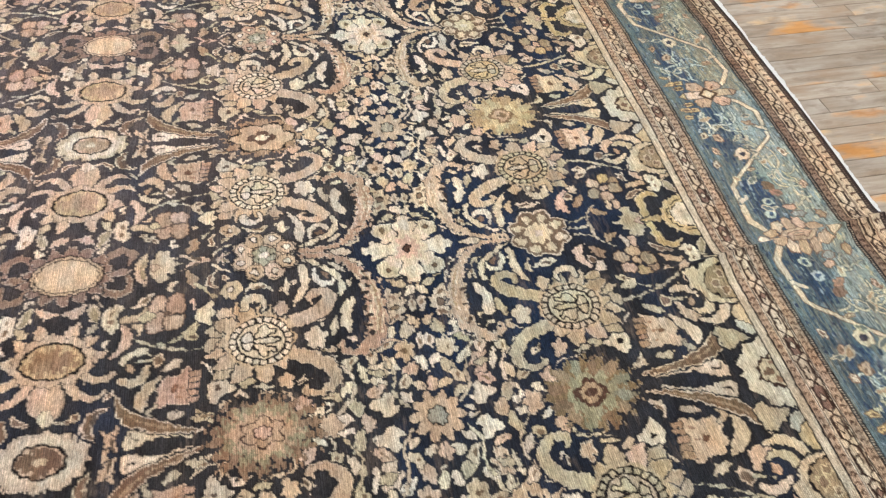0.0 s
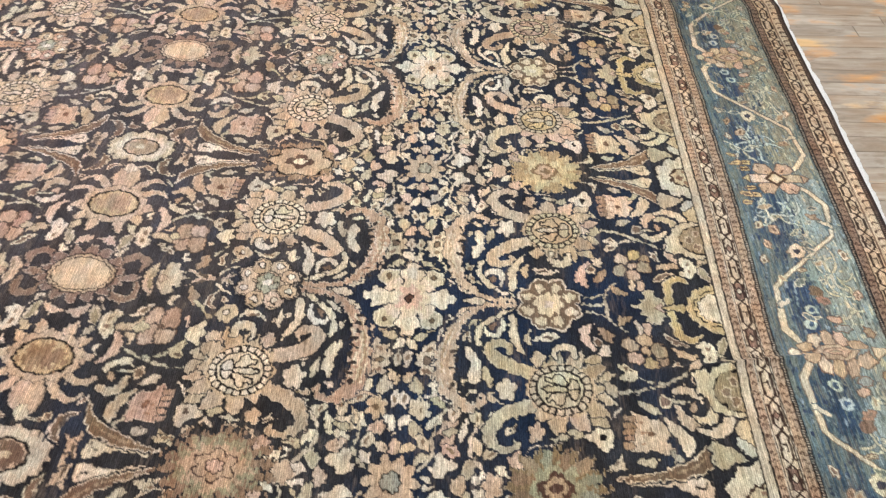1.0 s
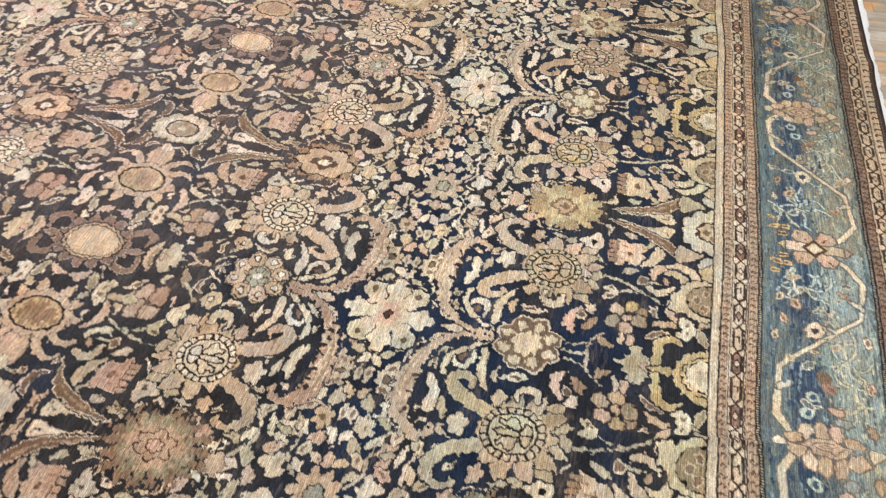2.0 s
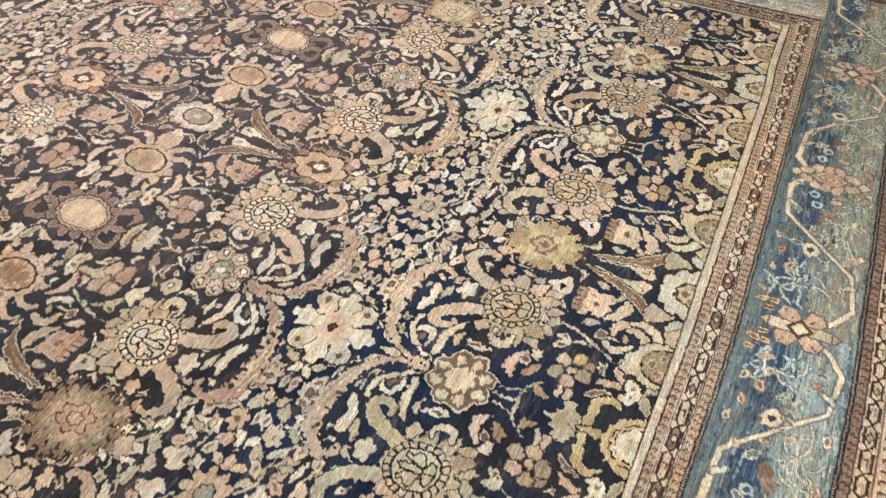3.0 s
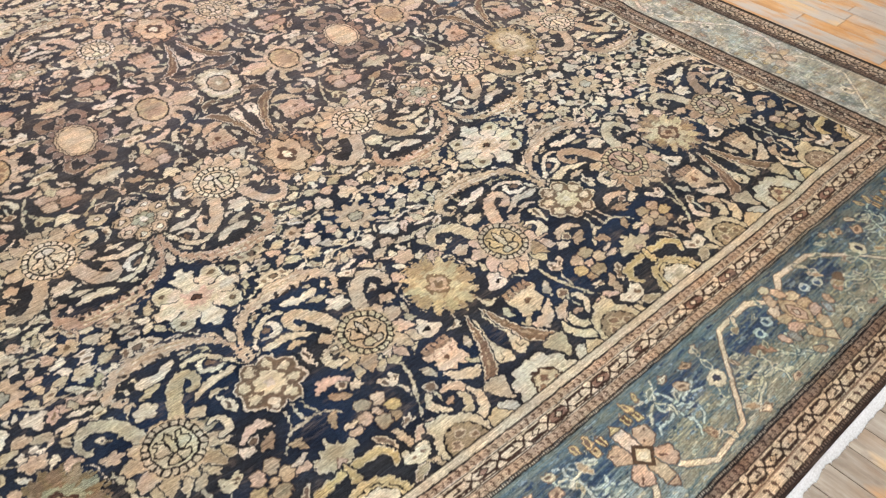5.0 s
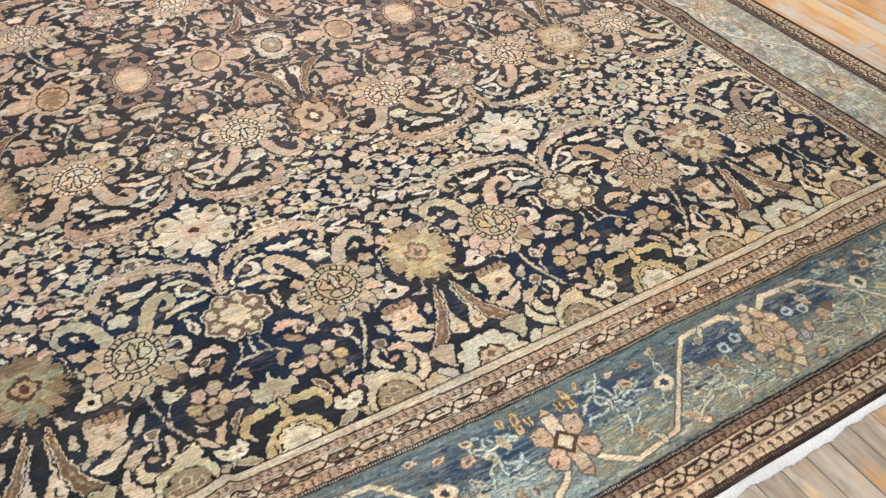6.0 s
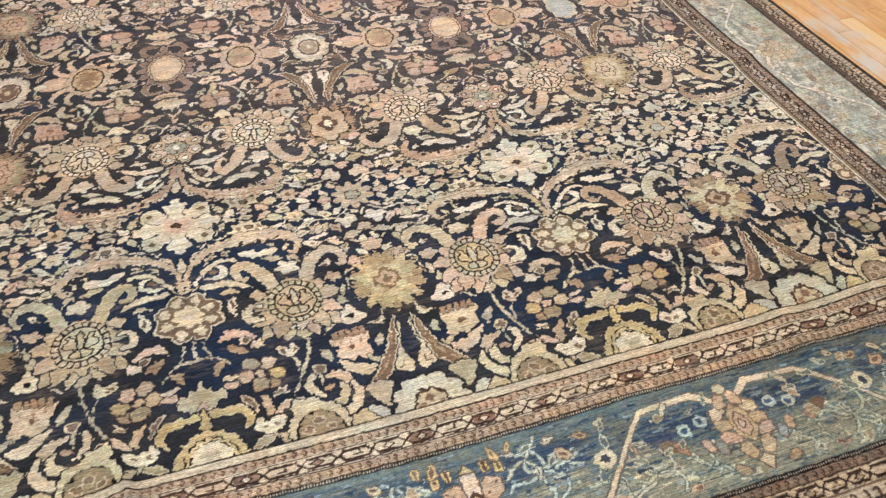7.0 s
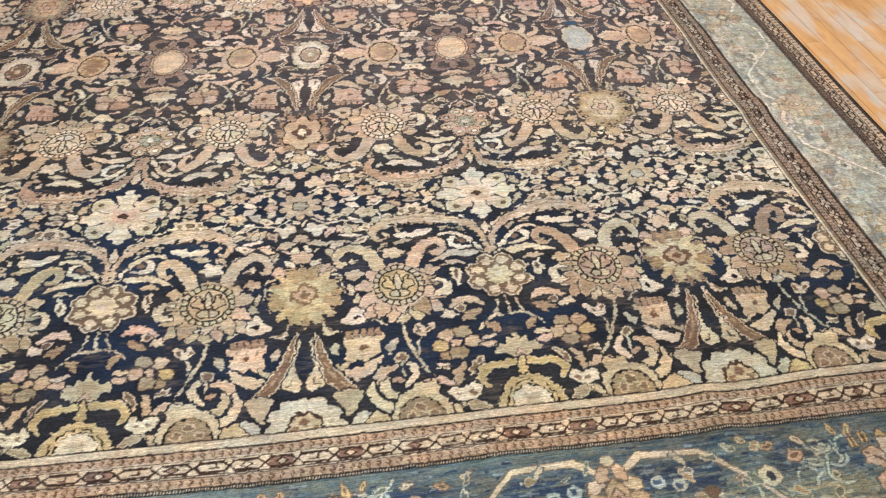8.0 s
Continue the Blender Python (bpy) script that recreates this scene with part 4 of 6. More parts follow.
def middle_row(b, upper):
    b.flower(0.0, 0.0, 0.070, 0.066, 10, 0.36, TAN, turn=0.31, rag=0.002)
    b.flower(0.0, 0.0, 0.027, 0.025, 8, 0.08, rgb(166, 164, 142), halo=0, edge=DARK, line=0.0038)
    # fan of petals over the curved leaf
    b.poly([(0.282, 0.078), (0.300, 0.062), (0.296, 0.042), (0.318, 0.046), (0.326, 0.028), (0.342, 0.036), (0.358, 0.026), (0.368, 0.044), (0.390, 0.040), (0.388, 0.060), (0.408, 0.074), (0.380, 0.084), (0.340, 0.080), (0.304, 0.086)], STONE if upper else CREAM, halo=0.004)
    b.flower(0.340, 0.060, 0.014, 0.012, 5, 0.12, rgb(124, 104, 84), halo=0, edge=DARK, line=0.003)
    for x in (0.308, 0.374):
        b.leaf(x, 0.062, 60 if x > 0.34 else 120, 0.026, 0.011, rgb(138, 114, 90), halo=0)
    b.leaf(0.264, 0.040, -18, 0.064, 0.034, GREEN, bend=0.005, halo=0.004)
    b.flower(0.200, 0.052, 0.036, 0.028, 6, 0.34, TAN if upper else rgb(206, 186, 150), halo=0.004)
    b.flower(0.200, 0.054, 0.009, 0.007, 4, 0.2, rgb(118, 94, 68), halo=0)
    b.leaf(0.140, 0.048, -36, 0.062, 0.034, STONE if not upper else PINK, bend=0.006, halo=0.004)
    b.poly([(0.100, 0.130), (0.104, 0.108), (0.124, 0.114), (0.134, 0.096), (0.150, 0.108), (0.172, 0.106), (0.166, 0.124), (0.182, 0.138), (0.158, 0.146), (0.144, 0.136), (0.124, 0.144)], PINK if not upper else CREAM, halo=0.004)
    b.leaf(0.146, 0.160, 12, 0.070, 0.018, MILK, halo=0.003)
    b.poly([(0.016, 0.098), (0.038, 0.082), (0.048, 0.098), (0.070, 0.092), (0.080, 0.110), (0.064, 0.124), (0.060, 0.144), (0.040, 0.148), (0.030, 0.128), (0.014, 0.118)], MILK if not upper else CREAM, halo=0.004)
    b.poly([(-0.028, 0.166), (0.0, 0.136), (0.028, 0.166), (0.0, 0.172)], PINK, halo=0.003)
    b.leaf(0.046, 0.184, 22, 0.066, 0.030, GREEN, bend=0.005, halo=0.004)
    b.flower(0.0, 0.240, 0.036, 0.030, 5, 0.30, TAN, turn=0.3, halo=0.004)
    b.leaf(0.088, 0.030, 64, 0.044, 0.024, CREAM, halo=0.003)
    b.leaf(0.104, 0.196, -30, 0.060, 0.026, CREAM, bend=-0.005, halo=0.004)
    b.flower(0.066, 0.300, 0.030, 0.022, 4, 0.25, PINK, halo=0.003)
    b.leaf(0.036, 0.268, 130, 0.046, 0.020, MILK, halo=0.003)
    b.leaf(0.450, 0.066, 34, 0.050, 0.024, GREEN, halo=0.003)
    for p, q, ang, ln, wd, col, bend in ((0.092, 0.004, 0, 0.046, 0.024, PINK, 0.0), (0.106, 0.066, -24, 0.052, 0.028, CREAM, 0.004), (0.166, 0.090, 34, 0.056, 0.026, MILK, -0.005), (0.224, 0.096, -46, 0.050, 0.026, GREEN, 0.004), (0.196, 0.136, 14, 0.058, 0.028, CREAM, 0.006),
                                         (0.086, 0.134, -62, 0.052, 0.028, PINK, 0.004), (0.176, 0.188, -28, 0.062, 0.028, CREAM, -0.006), (0.082, 0.236, 58, 0.052, 0.026, GREEN, 0.004), (0.118, 0.226, -16, 0.050, 0.026, CREAM, 0.004), (0.462, 0.030, -30, 0.052, 0.026, CREAM, 0.005),
                                         (0.420, 0.040, 58, 0.046, 0.024, GREEN, 0.0), (0.432, 0.010, 8, 0.050, 0.022, TAN, 0.0), (0.160, 0.016, 24, 0.048, 0.024, MILK, 0.004), (0.226, 0.012, -10, 0.054, 0.024, CREAM, 0.004), (0.288, 0.020, 30, 0.048, 0.024, TAN, 0.004), (0.344, 0.012, 0, 0.056, 0.022, STONE, 0.0),
                                         (0.392, 0.016, -34, 0.048, 0.024, CREAM, 0.004), (0.018, 0.206, 70, 0.040, 0.022, MILK, 0.0), (0.140, 0.130, 70, 0.044, 0.022, GREEN, 0.0), (0.060, 0.062, 40, 0.040, 0.022, CREAM, 0.0), (0.262, 0.082, 8, 0.046, 0.022, MILK, 0.0), (0.196, 0.232, 60, 0.040, 0.020, MILK, 0.0)):
        b.leaf(p, q, ang, ln, wd, col, bend=bend, power=0.75, halo=0.003, rag=0.0034)
        if col is not MILK and ln > 0.049:
            b.leaf(p, q, ang + 10, ln * 0.42, 0.007, rgb(136, 112, 86), halo=0)
    thread = CREAM if not upper else rgb(204, 182, 150)
    for pts in (((0.030, 0.062), (0.080, 0.092), (0.130, 0.086), (0.200, 0.112), (0.236, 0.150)), ((0.030, 0.222), (0.088, 0.182), (0.150, 0.192), (0.190, 0.232)), ((0.058, 0.318), (0.104, 0.330), (0.112, 0.380), (0.128, 0.412)),
                ((0.226, 0.052), (0.240, 0.086), (0.222, 0.120)), ((0.410, 0.084), (0.446, 0.092), (0.476, 0.074))):
        b.stroke(pts, [0.0028, 0.0032, 0.0026], thread, halo=0.0016)


def draw_cell(b, upper):
    side_sprays(b, upper)
    middle_row(b, upper)
    arabesque(b, upper)
    feather_leaf(b, upper)
    horned_medallion(b, upper)
    claw_palmette(b, upper)
    grey_rosette(b, upper)
    serrated_bloom(b, upper)
    lobed_rosette(b, upper)
    sun_disc(b, upper)
    white_blossom(b)


def filler(b, pp, qq, ang, ln, kind, bend, col):
    """One small leaf, trefoil, crescent, hook or floret."""
    outlined = {"edge": CREAM, "line": 0.0040} if col is BROWN or col is SAGE else {"rim": True}
    c, s = math.cos(radians(ang)), math.sin(radians(ang))

    def at(x, y):
        return pp + (c * x - s * y) * ln, qq + (s * x + c * y) * ln
    if kind == 7:
        b.stroke([at(-0.5, 0.10), at(-0.25, -0.08), at(0.0, 0.02), at(0.25, 0.12), at(0.5, -0.06)], [0.0026, 0.0030, 0.0032, 0.0030, 0.0022], col, halo=0.003)
        for x, y, t in ((-0.25, -0.17, -70), (0.25, 0.20, 70)):
            bx, by = at(x, y)
            b.leaf(bx, by, ang + t, ln * 0.24, ln * 0.09, CREAM, power=1.1, halo=0.003, rag=0.003, **outlined)
    elif kind == 6:
        b.stroke([at(-0.5, -0.06), at(-0.15, 0.04), at(0.2, -0.02), at(0.5, 0.10)], [0.0030, 0.0034, 0.0030, 0.0024], GREEN, halo=0.003)
        for k, (x, y, t) in enumerate(((-0.28, 0.17, 40), (-0.05, -0.17, -42), (0.20, 0.17, 48), (0.42, -0.12, -30))):
            bx, by = at(x, y)
            b.leaf(bx, by, ang + t, ln * 0.36, ln * 0.17, (col, CREAM, TAN, col)[k], bend=0.06 * ln * (1, -1)[k % 2], power=1.1, halo=0.003, rag=0.003, **outlined)
    elif kind == 0:
        b.leaf(pp, qq, ang, ln, ln * 0.34, col, bend=bend * ln, power=1.25, halo=0.003, rag=0.0036, **outlined)
    elif kind == 1:
        b.stroke([at(-0.46, 0.16), at(-0.12, -0.10), at(0.22, -0.06), at(0.45, 0.22)], [ln * 0.015, ln * 0.115, ln * 0.125, ln * 0.015], col, halo=0.003, rag=0.0036, **outlined)
    elif kind == 2:
        b.stroke([at(-0.48, 0.0), at(-0.1, 0.02), at(0.22, 0.0), at(0.36, 0.18), at(0.20, 0.30)], [ln * 0.015, ln * 0.08, ln * 0.12, ln * 0.10, ln * 0.05], col, halo=0.003, rag=0.0036, **outlined)
    elif kind == 3:
        b.flower(pp, qq, ln * 0.44, ln * 0.40, 3, 0.62, col, turn=radians(-ang), halo=0.003, rag=0.0040, **outlined)
    elif kind == 4:
        b.flower(pp, qq, ln * 0.42, ln * 0.36, 5, 0.55, col, turn=radians(-ang), halo=0.003, rag=0.0022, **outlined)
    else:
        for t in (-28, 28):
            d, e = math.cos(radians(ang + t)), math.sin(radians(ang + t))
            b.leaf(pp + d * ln * 0.06, qq + e * ln * 0.06, ang + t, ln * 0.86, ln * 0.27, col, power=1.1, halo=0.003, rag=0.0034, **outlined)
    if ln > 0.045 and kind in (0, 1, 2, 5) and int(pp * 1e4) % 5 < 3:
        hx, hy = at(-0.06, -0.03)
        b.leaf(hx, hy, ang + 8, ln * 0.46, max(ln * 0.11, 0.006), (rgb(132, 110, 86), rgb(150, 134, 104), rgb(96, 82, 70))[int(qq * 1e4) % 3], halo=0, rag=0.002)


def filler_leaves(upper):
    """Small leaves that fill what the large motifs leave of a cell."""
    rng = random.Random(11 + upper)
    h = 0.003
    p, q = np.arange(0, HALF_U + h, h), np.arange(0, HALF_V + h, h)
    z = np.zeros((len(q), len(p)), dtype=np.float32)
    b = Brush(p, q, None, None, z, z, z + h, z, z, None)
    b.taken = np.zeros(z.shape, dtype=bool)
    wide_gap = 0.0031 if upper else 0.0038
    b.gap = wide_gap
    draw_cell(b, upper)
    found = []
    for size, tries in ((0.210, 1000), (0.170, 1400), (0.145, 1200), (0.125, 1400), (0.105, 2000), (0.084, 2800), (0.066, 3600), (0.050, 4400), (0.038, 3000)):
        for _ in range(tries):
            pp, qq = rng.uniform(0.0, HALF_U), rng.uniform(0, HALF_V)
            if upper and size < 0.06 and qq > 0.28 and rng.random() < 0.65:
                continue
            if not upper and ((size < 0.07 and qq > 0.26 and rng.random() < 0.7) or (size < 0.09 and qq > 0.70 and rng.random() < 0.8) or (size > 0.12 and qq > 0.44)):
                continue
            one = (pp, qq, rng.choice((0, 0, 0, 20, -20, 40, -40, 65, -65, 90)) + rng.choice((0, 180)) + rng.uniform(-10, 10), size * rng.uniform(0.9, 1.12), rng.choice((6, 6, 7)) if size > 0.16 else rng.choice((0, 0, 1, 1, 1, 2, 2, 2, 2, 3, 5, 5, 5, 6)), rng.uniform(-0.32, 0.32),
                   rng.choice((CREAM, CREAM, MILK, MILK, TAN, GREEN) if qq < 0.24 else (TAN, TAN, TAN, CREAM, CREAM, PINK, PINK, GREEN, SAGE, BROWN)))
            if b.taken[min(int(qq / h), len(q) - 1), min(int(pp / h), len(p) - 1)]:
                continue
            b.gap = 0.0010 if qq < 0.25 else wide_gap if upper or qq < 0.44 else 0.0052
            b.probe, b.clash = True, False
            filler(b, *one)
            b.probe = False
            if not b.clash:
                filler(b, *one)
                found.append(one)
    return found


FILL = {False: filler_leaves(False), True: filler_leaves(True)}

for jv in range(-1, 4):
    v_mid = ROW_V + 2 * HALF_V * (jv // 2 + jv % 2) if jv % 2 == 0 else ROW_V + 2 * HALF_V * ((jv + 1) // 2)
    my = 1 if jv % 2 == 0 else -1
    v0, v1 = (v_mid, v_mid + HALF_V) if my == 1 else (v_mid - HALF_V, v_mid)
    rows = np.nonzero((VS >= v0 - 0.045) & (VS < v1 + 0.045) & (VS > FIELD_V[0] - 0.01) & (VS < FIELD_V[1] + 0.01))[0]
    if len(rows) == 0:
        continue
    upper = jv in (0, 1)
    for ku in range(-6, 4):
        mx = 1 if ku % 2 == 0 else -1
        u_mid = HALF_U * (ku if mx == 1 else ku + 1)
        cols = np.nonzero((US >= ku * HALF_U - 0.045) & (US < (ku + 1) * HALF_U + 0.045) & (US > FIELD_U[0] - 0.01) & (US < FIELD_U[1] + 0.01))[0]
        if len(cols) == 0:
            continue
        w = (slice(rows[0], rows[-1] + 1), slice(cols[0], cols[-1] + 1))
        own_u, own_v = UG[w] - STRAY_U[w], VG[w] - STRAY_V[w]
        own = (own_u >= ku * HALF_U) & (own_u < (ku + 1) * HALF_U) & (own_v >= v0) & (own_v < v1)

        def key(p, q, um=u_mid, vm=v_mid, sx=mx, sy=my):
            return int(math.floor((um + sx * p) * 150 + 0.31)) * 7919 + int(math.floor((vm + sy * q) * 150 + 0.31)) * 104729
        cell = GROUND[w].copy()
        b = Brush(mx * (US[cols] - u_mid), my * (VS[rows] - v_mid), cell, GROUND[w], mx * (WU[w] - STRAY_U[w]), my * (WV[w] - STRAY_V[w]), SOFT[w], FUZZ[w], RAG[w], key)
        b.column, b.way, b.outline = round(u_mid / (2 * HALF_U)), mx, 0.66
        for one in FILL[upper]:
            filler(b, *one)
        draw_cell(b, upper)
        DYE[w][own] = cell[own]

# the pile's pinkish sheen over the middle rows, painted in; the fringed side more olive
warm = smooth(0.75, 1.5, VG)[..., None].astype(np.float32)
DYE *= 1 + warm * (np.array([1.06, 1.04, 1.08], dtype=np.float32) - 1)
russet = smooth(0.45, 0.95, VG)[..., None].astype(np.float32)
DYE *= 1 + russet * (np.array([1.035, 1.005, 1.012], dtype=np.float32) - 1)

# ---- borders ----
E_LOW, E_TOP = FIELD_V[0] - VG, VG - FIELD_V[1]
E_RIGHT, E_LEFT = (UG - FIELD_U[1]) * SIDE, (FIELD_U[0] - UG) * SIDE
EDGE = np.maximum(np.maximum(E_LOW, E_TOP), np.maximum(E_RIGHT, E_LEFT))
ALONG = np.where(np.maximum(E_LOW, E_TOP) >= np.maximum(E_RIGHT, E_LEFT), UG, VG)
ON_SIDE = (np.maximum(E_RIGHT, E_LEFT) > 0) & (np.maximum(E_LOW, E_TOP) < E_IN)

# main border ground: blue with paler, greener bands
st = value_noise(UG / 0.30, VG / 0.022, 21)
st2 = value_noise(UG / 0.12, VG / 0.008, 22)
k = np.clip(0.5 + 0.45 * st + 0.25 * st2, 0, 1)[..., None]
fine = np.clip(0.42 + 1.5 * value_noise(UG / 0.035, VG / 0.0040, 24) + 0.4 * value_noise(UG / 0.5, VG / 0.10, 25), 0, 1)[..., None]
inner = (1 - smooth(0.24, 0.36, EDGE))[..., None]
MAIN = ((rgb(36, 66, 94) * inner + rgb(60, 82, 92) * (1 - inner)) * (1 - k) + rgb(102, 126, 132) * k) * (1 - 0.5 * fine) + rgb(134, 136, 116) * 0.5 * fine
# side borders: a paler ground, the pile's sheen put into the dye
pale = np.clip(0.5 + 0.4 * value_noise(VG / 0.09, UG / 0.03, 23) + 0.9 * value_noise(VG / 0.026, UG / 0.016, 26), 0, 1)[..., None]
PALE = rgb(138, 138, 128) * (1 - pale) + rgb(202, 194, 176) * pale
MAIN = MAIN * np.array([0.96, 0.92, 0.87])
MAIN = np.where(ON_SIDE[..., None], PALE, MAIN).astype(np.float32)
in_main = (EDGE > 0)[..., None]
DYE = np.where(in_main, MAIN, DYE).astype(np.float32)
PALE_MOSS = rgb(160, 156, 136)
UMBER = rgb(104, 76, 60)
MOSS, TEAL, APRICOT, SAND = rgb(150, 147, 120), rgb(140, 156, 148), rgb(192, 166, 130), rgb(208, 192, 160)


def border_repeat(b, side, rng, teal):
    """Half a repeat of the main border: star at 0, palmette at 0.68, with the angular vine between."""
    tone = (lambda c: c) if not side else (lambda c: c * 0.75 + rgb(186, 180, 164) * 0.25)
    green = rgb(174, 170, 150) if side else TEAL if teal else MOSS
    b.stroke([(0.30, 0.385), (0.42, 0.33), (0.56, 0.375), (0.70, 0.38)], [0.04, 0.075, 0.065, 0.06], green, halo=0, fuzz=0.04, curved=False, veil=2.2 if teal else 1.3)
    b.stroke([(0.05, 0.34), (0.15, 0.32), (0.24, 0.30)], [0.03, 0.065, 0.04], green, halo=0, fuzz=0.04, curved=False, veil=2.2 if teal else 1.3)
    b.stroke([(0.02, 0.41), (0.30, 0.41), (0.66, 0.41)], [0.02, 0.02, 0.02], green, halo=0, fuzz=0.03, curved=False, veil=0.7)
    b.stroke([(-0.05, 0.375), (0.30, 0.372), (0.73, 0.378)], [0.050, 0.055, 0.055], green, halo=0, fuzz=0.03, curved=False, veil=1.25)
    if not side:
        b.stroke([(0.46, 0.245), (0.60, 0.235)], [0.045, 0.040], rgb(50, 72, 98), halo=0, fuzz=0.025, curved=False, veil=1.6)
        b.stroke([(0.06, 0.235), (0.26, 0.225)], [0.05, 0.05], rgb(52, 72, 98), halo=0, fuzz=0.03, curved=False, veil=1.2)
    # branching coral sprays
    for cp, cq, n, reach, col in ((0.165, 0.250, 8, 0.135, tone(rgb(180, 190, 174))), (0.140, 0.210, 4, 0.08, tone(rgb(194, 192, 164))), (0.405, 0.345, 9, 0.135, tone(rgb(190, 186, 154))), (0.300, 0.325, 4, 0.085, tone(rgb(180, 178, 148))), (0.545, 0.365, 4, 0.08, tone(rgb(176, 180, 160)))):
        for i in range(n):
            a = math.radians(-170 + 330 * i / n + rng.uniform(-14, 14))
            r = reach * rng.uniform(0.65, 1.0)
            px, py = cp, cq
            pts = [(px, py)]
            for _ in range(4):
                a += rng.choice((-1, 1)) * rng.uniform(0.3, 1.0)
                px, py = px + r / 4 * math.cos(a), py + r / 4 * math.sin(a) * 0.8
                pts.append((px, min(max(py, E_IN + 0.012), E_MAIN - 0.014)))
            b.stroke(pts, [0.0036, 0.0034, 0.0030], col, halo=0.003 if not side else 0, rag=0.001, rim=False)
            if rng.random() < 0.8:
                b.stroke([pts[2], (pts[2][0] + 0.024 * math.cos(a + 1.2), pts[2][1] + 0.020 * math.sin(a + 1.2))], [0.003, 0.0024], col, halo=0.001, rim=False)
    # brushed streaks of faded dye
    for _ in range(260):
        p, q = rng.uniform(0, 0.68), rng.uniform(E_IN + 0.01, E_MAIN - 0.01)
        ln = rng.uniform(0.008, 0.036)
        pale = q > 0.27 + 0.06 * rng.random()
        b.stroke([(p, q), (p + ln, q + rng.uniform(-0.002, 0.002))], [0.0022, 0.0016], tone(rng.choice((rgb(192, 186, 156), rgb(176, 174, 146), rgb(150, 158, 140), rgb(130, 150, 152)))) if pale else tone(rng.choice((rgb(120, 140, 148), rgb(48, 66, 90), rgb(64, 84, 106))) if not side else rgb(150, 154, 146)), curved=False, halo=0)
    # vine
    vine = tone(SAND) if not side else rgb(222, 212, 190)
    b.stroke([(0.650, 0.205), (0.600, 0.172), (0.455, 0.180), (0.434, 0.196), (0.252, 0.388), (0.120, 0.404), (0.058, 0.366), (0.020, 0.320)], [0.009, 0.0115, 0.0082, 0.0078, 0.0072, 0.0088, 0.0096, 0.008], vine, curved=False, rag=0.0006, halo=0.003, edge=tone(BROWN), line=0.0022)
    b.stroke([(0.520, 0.180), (0.500, 0.205)], [0.008, 0.004], vine, curved=False)
    b.stroke([(0.210, 0.392), (0.190, 0.360)], [0.008, 0.004], vine, curved=False)
    b.flower(0.318, 0.268, 0.030, 0.028, 8, 0.10, vine, edge=BROWN, line=0.0015)
    b.flower(0.318, 0.268, 0.013, 0.012, 6, 0.2, rgb(60, 62, 74) if not side else rgb(120, 108, 98), halo=0)
    for p, q in ((0.532, 0.258), (0.582, 0.246)):
        b.flower(p, q, 0.018, 0.017, 6, 0.08, tone(rgb(176, 190, 180)), halo=0.001)
        b.flower(p, q, 0.009, 0.008, 6, 0.1, rgb(64, 88, 116) if not side else rgb(150, 148, 138), halo=0)
    for p, q, ang, ln, wd, col in ((0.470, 0.288, 30, 0.05, 0.036, BROWN), (0.500, 0.300, 60, 0.05, 0.030, rgb(170, 128, 104)),
                                   (0.075, 0.176, 70, 0.052, 0.026, YELLOW), (0.112, 0.168, 110, 0.04, 0.024, YELLOW), (0.046, 0.192, 90, 0.045, 0.022, SAND), (0.232, 0.222, 30, 0.05, 0.036, APRICOT),
                                   (0.210, 0.180, 150, 0.04, 0.026, SAND), (0.290, 0.190, 20, 0.042, 0.024, ROSE), (0.350, 0.170, 160, 0.040, 0.022, SAND), (0.330, 0.400, 10, 0.05, 0.026, CREAM),
                                   (0.175, 0.352, 60, 0.05, 0.026, OCHRE), (0.480, 0.400, 170, 0.045, 0.022, PINK), (0.390, 0.268, 80, 0.035, 0.02, GREEN)):
        b.leaf(p, q, ang, ln, wd, tone(col), edge=tone(BROWN), line=0.0034, halo=0.0)
        b.leaf(p, q, ang + rng.uniform(-8, 8), ln * 0.55, wd * 0.22, tone(BROWN), halo=0.0)
    # thin outlined leaves between
    if side:
        for _ in range(110):
            p, q, a = rng.uniform(0, 0.68), rng.uniform(E_IN + 0.012, E_MAIN - 0.012), rng.uniform(0, 6.3)
            d = rng.uniform(0.010, 0.024)
            b.stroke([(p, q), (p + d * math.cos(a), q + d * math.sin(a)), (p + d * 1.6 * math.cos(a + 0.9), q + d * 1.6 * math.sin(a + 0.9))], [0.0026, 0.0036, 0.002], rng.choice((rgb(206, 200, 184), rgb(200, 192, 172), rgb(138, 138, 130), rgb(150, 160, 160), rgb(158, 142, 122))), curved=False, halo=0, rim=False)
    for _ in range(16):
        p, q = rng.uniform(0.03, 0.64), rng.uniform(E_IN + 0.03, E_MAIN - 0.03)
        ang, ln = rng.uniform(0, 180), rng.uniform(0.028, 0.052)
        b.leaf(p, q, ang, ln, ln * 0.46, tone(rng.choice((rgb(110, 116, 106), OCHRE, rgb(96, 108, 112)))) if not side else PALE_MOSS, edge=tone(rgb(190, 184, 154)), line=0.0034, halo=0.0)
    # star
    blush = rgb(198, 164, 136)
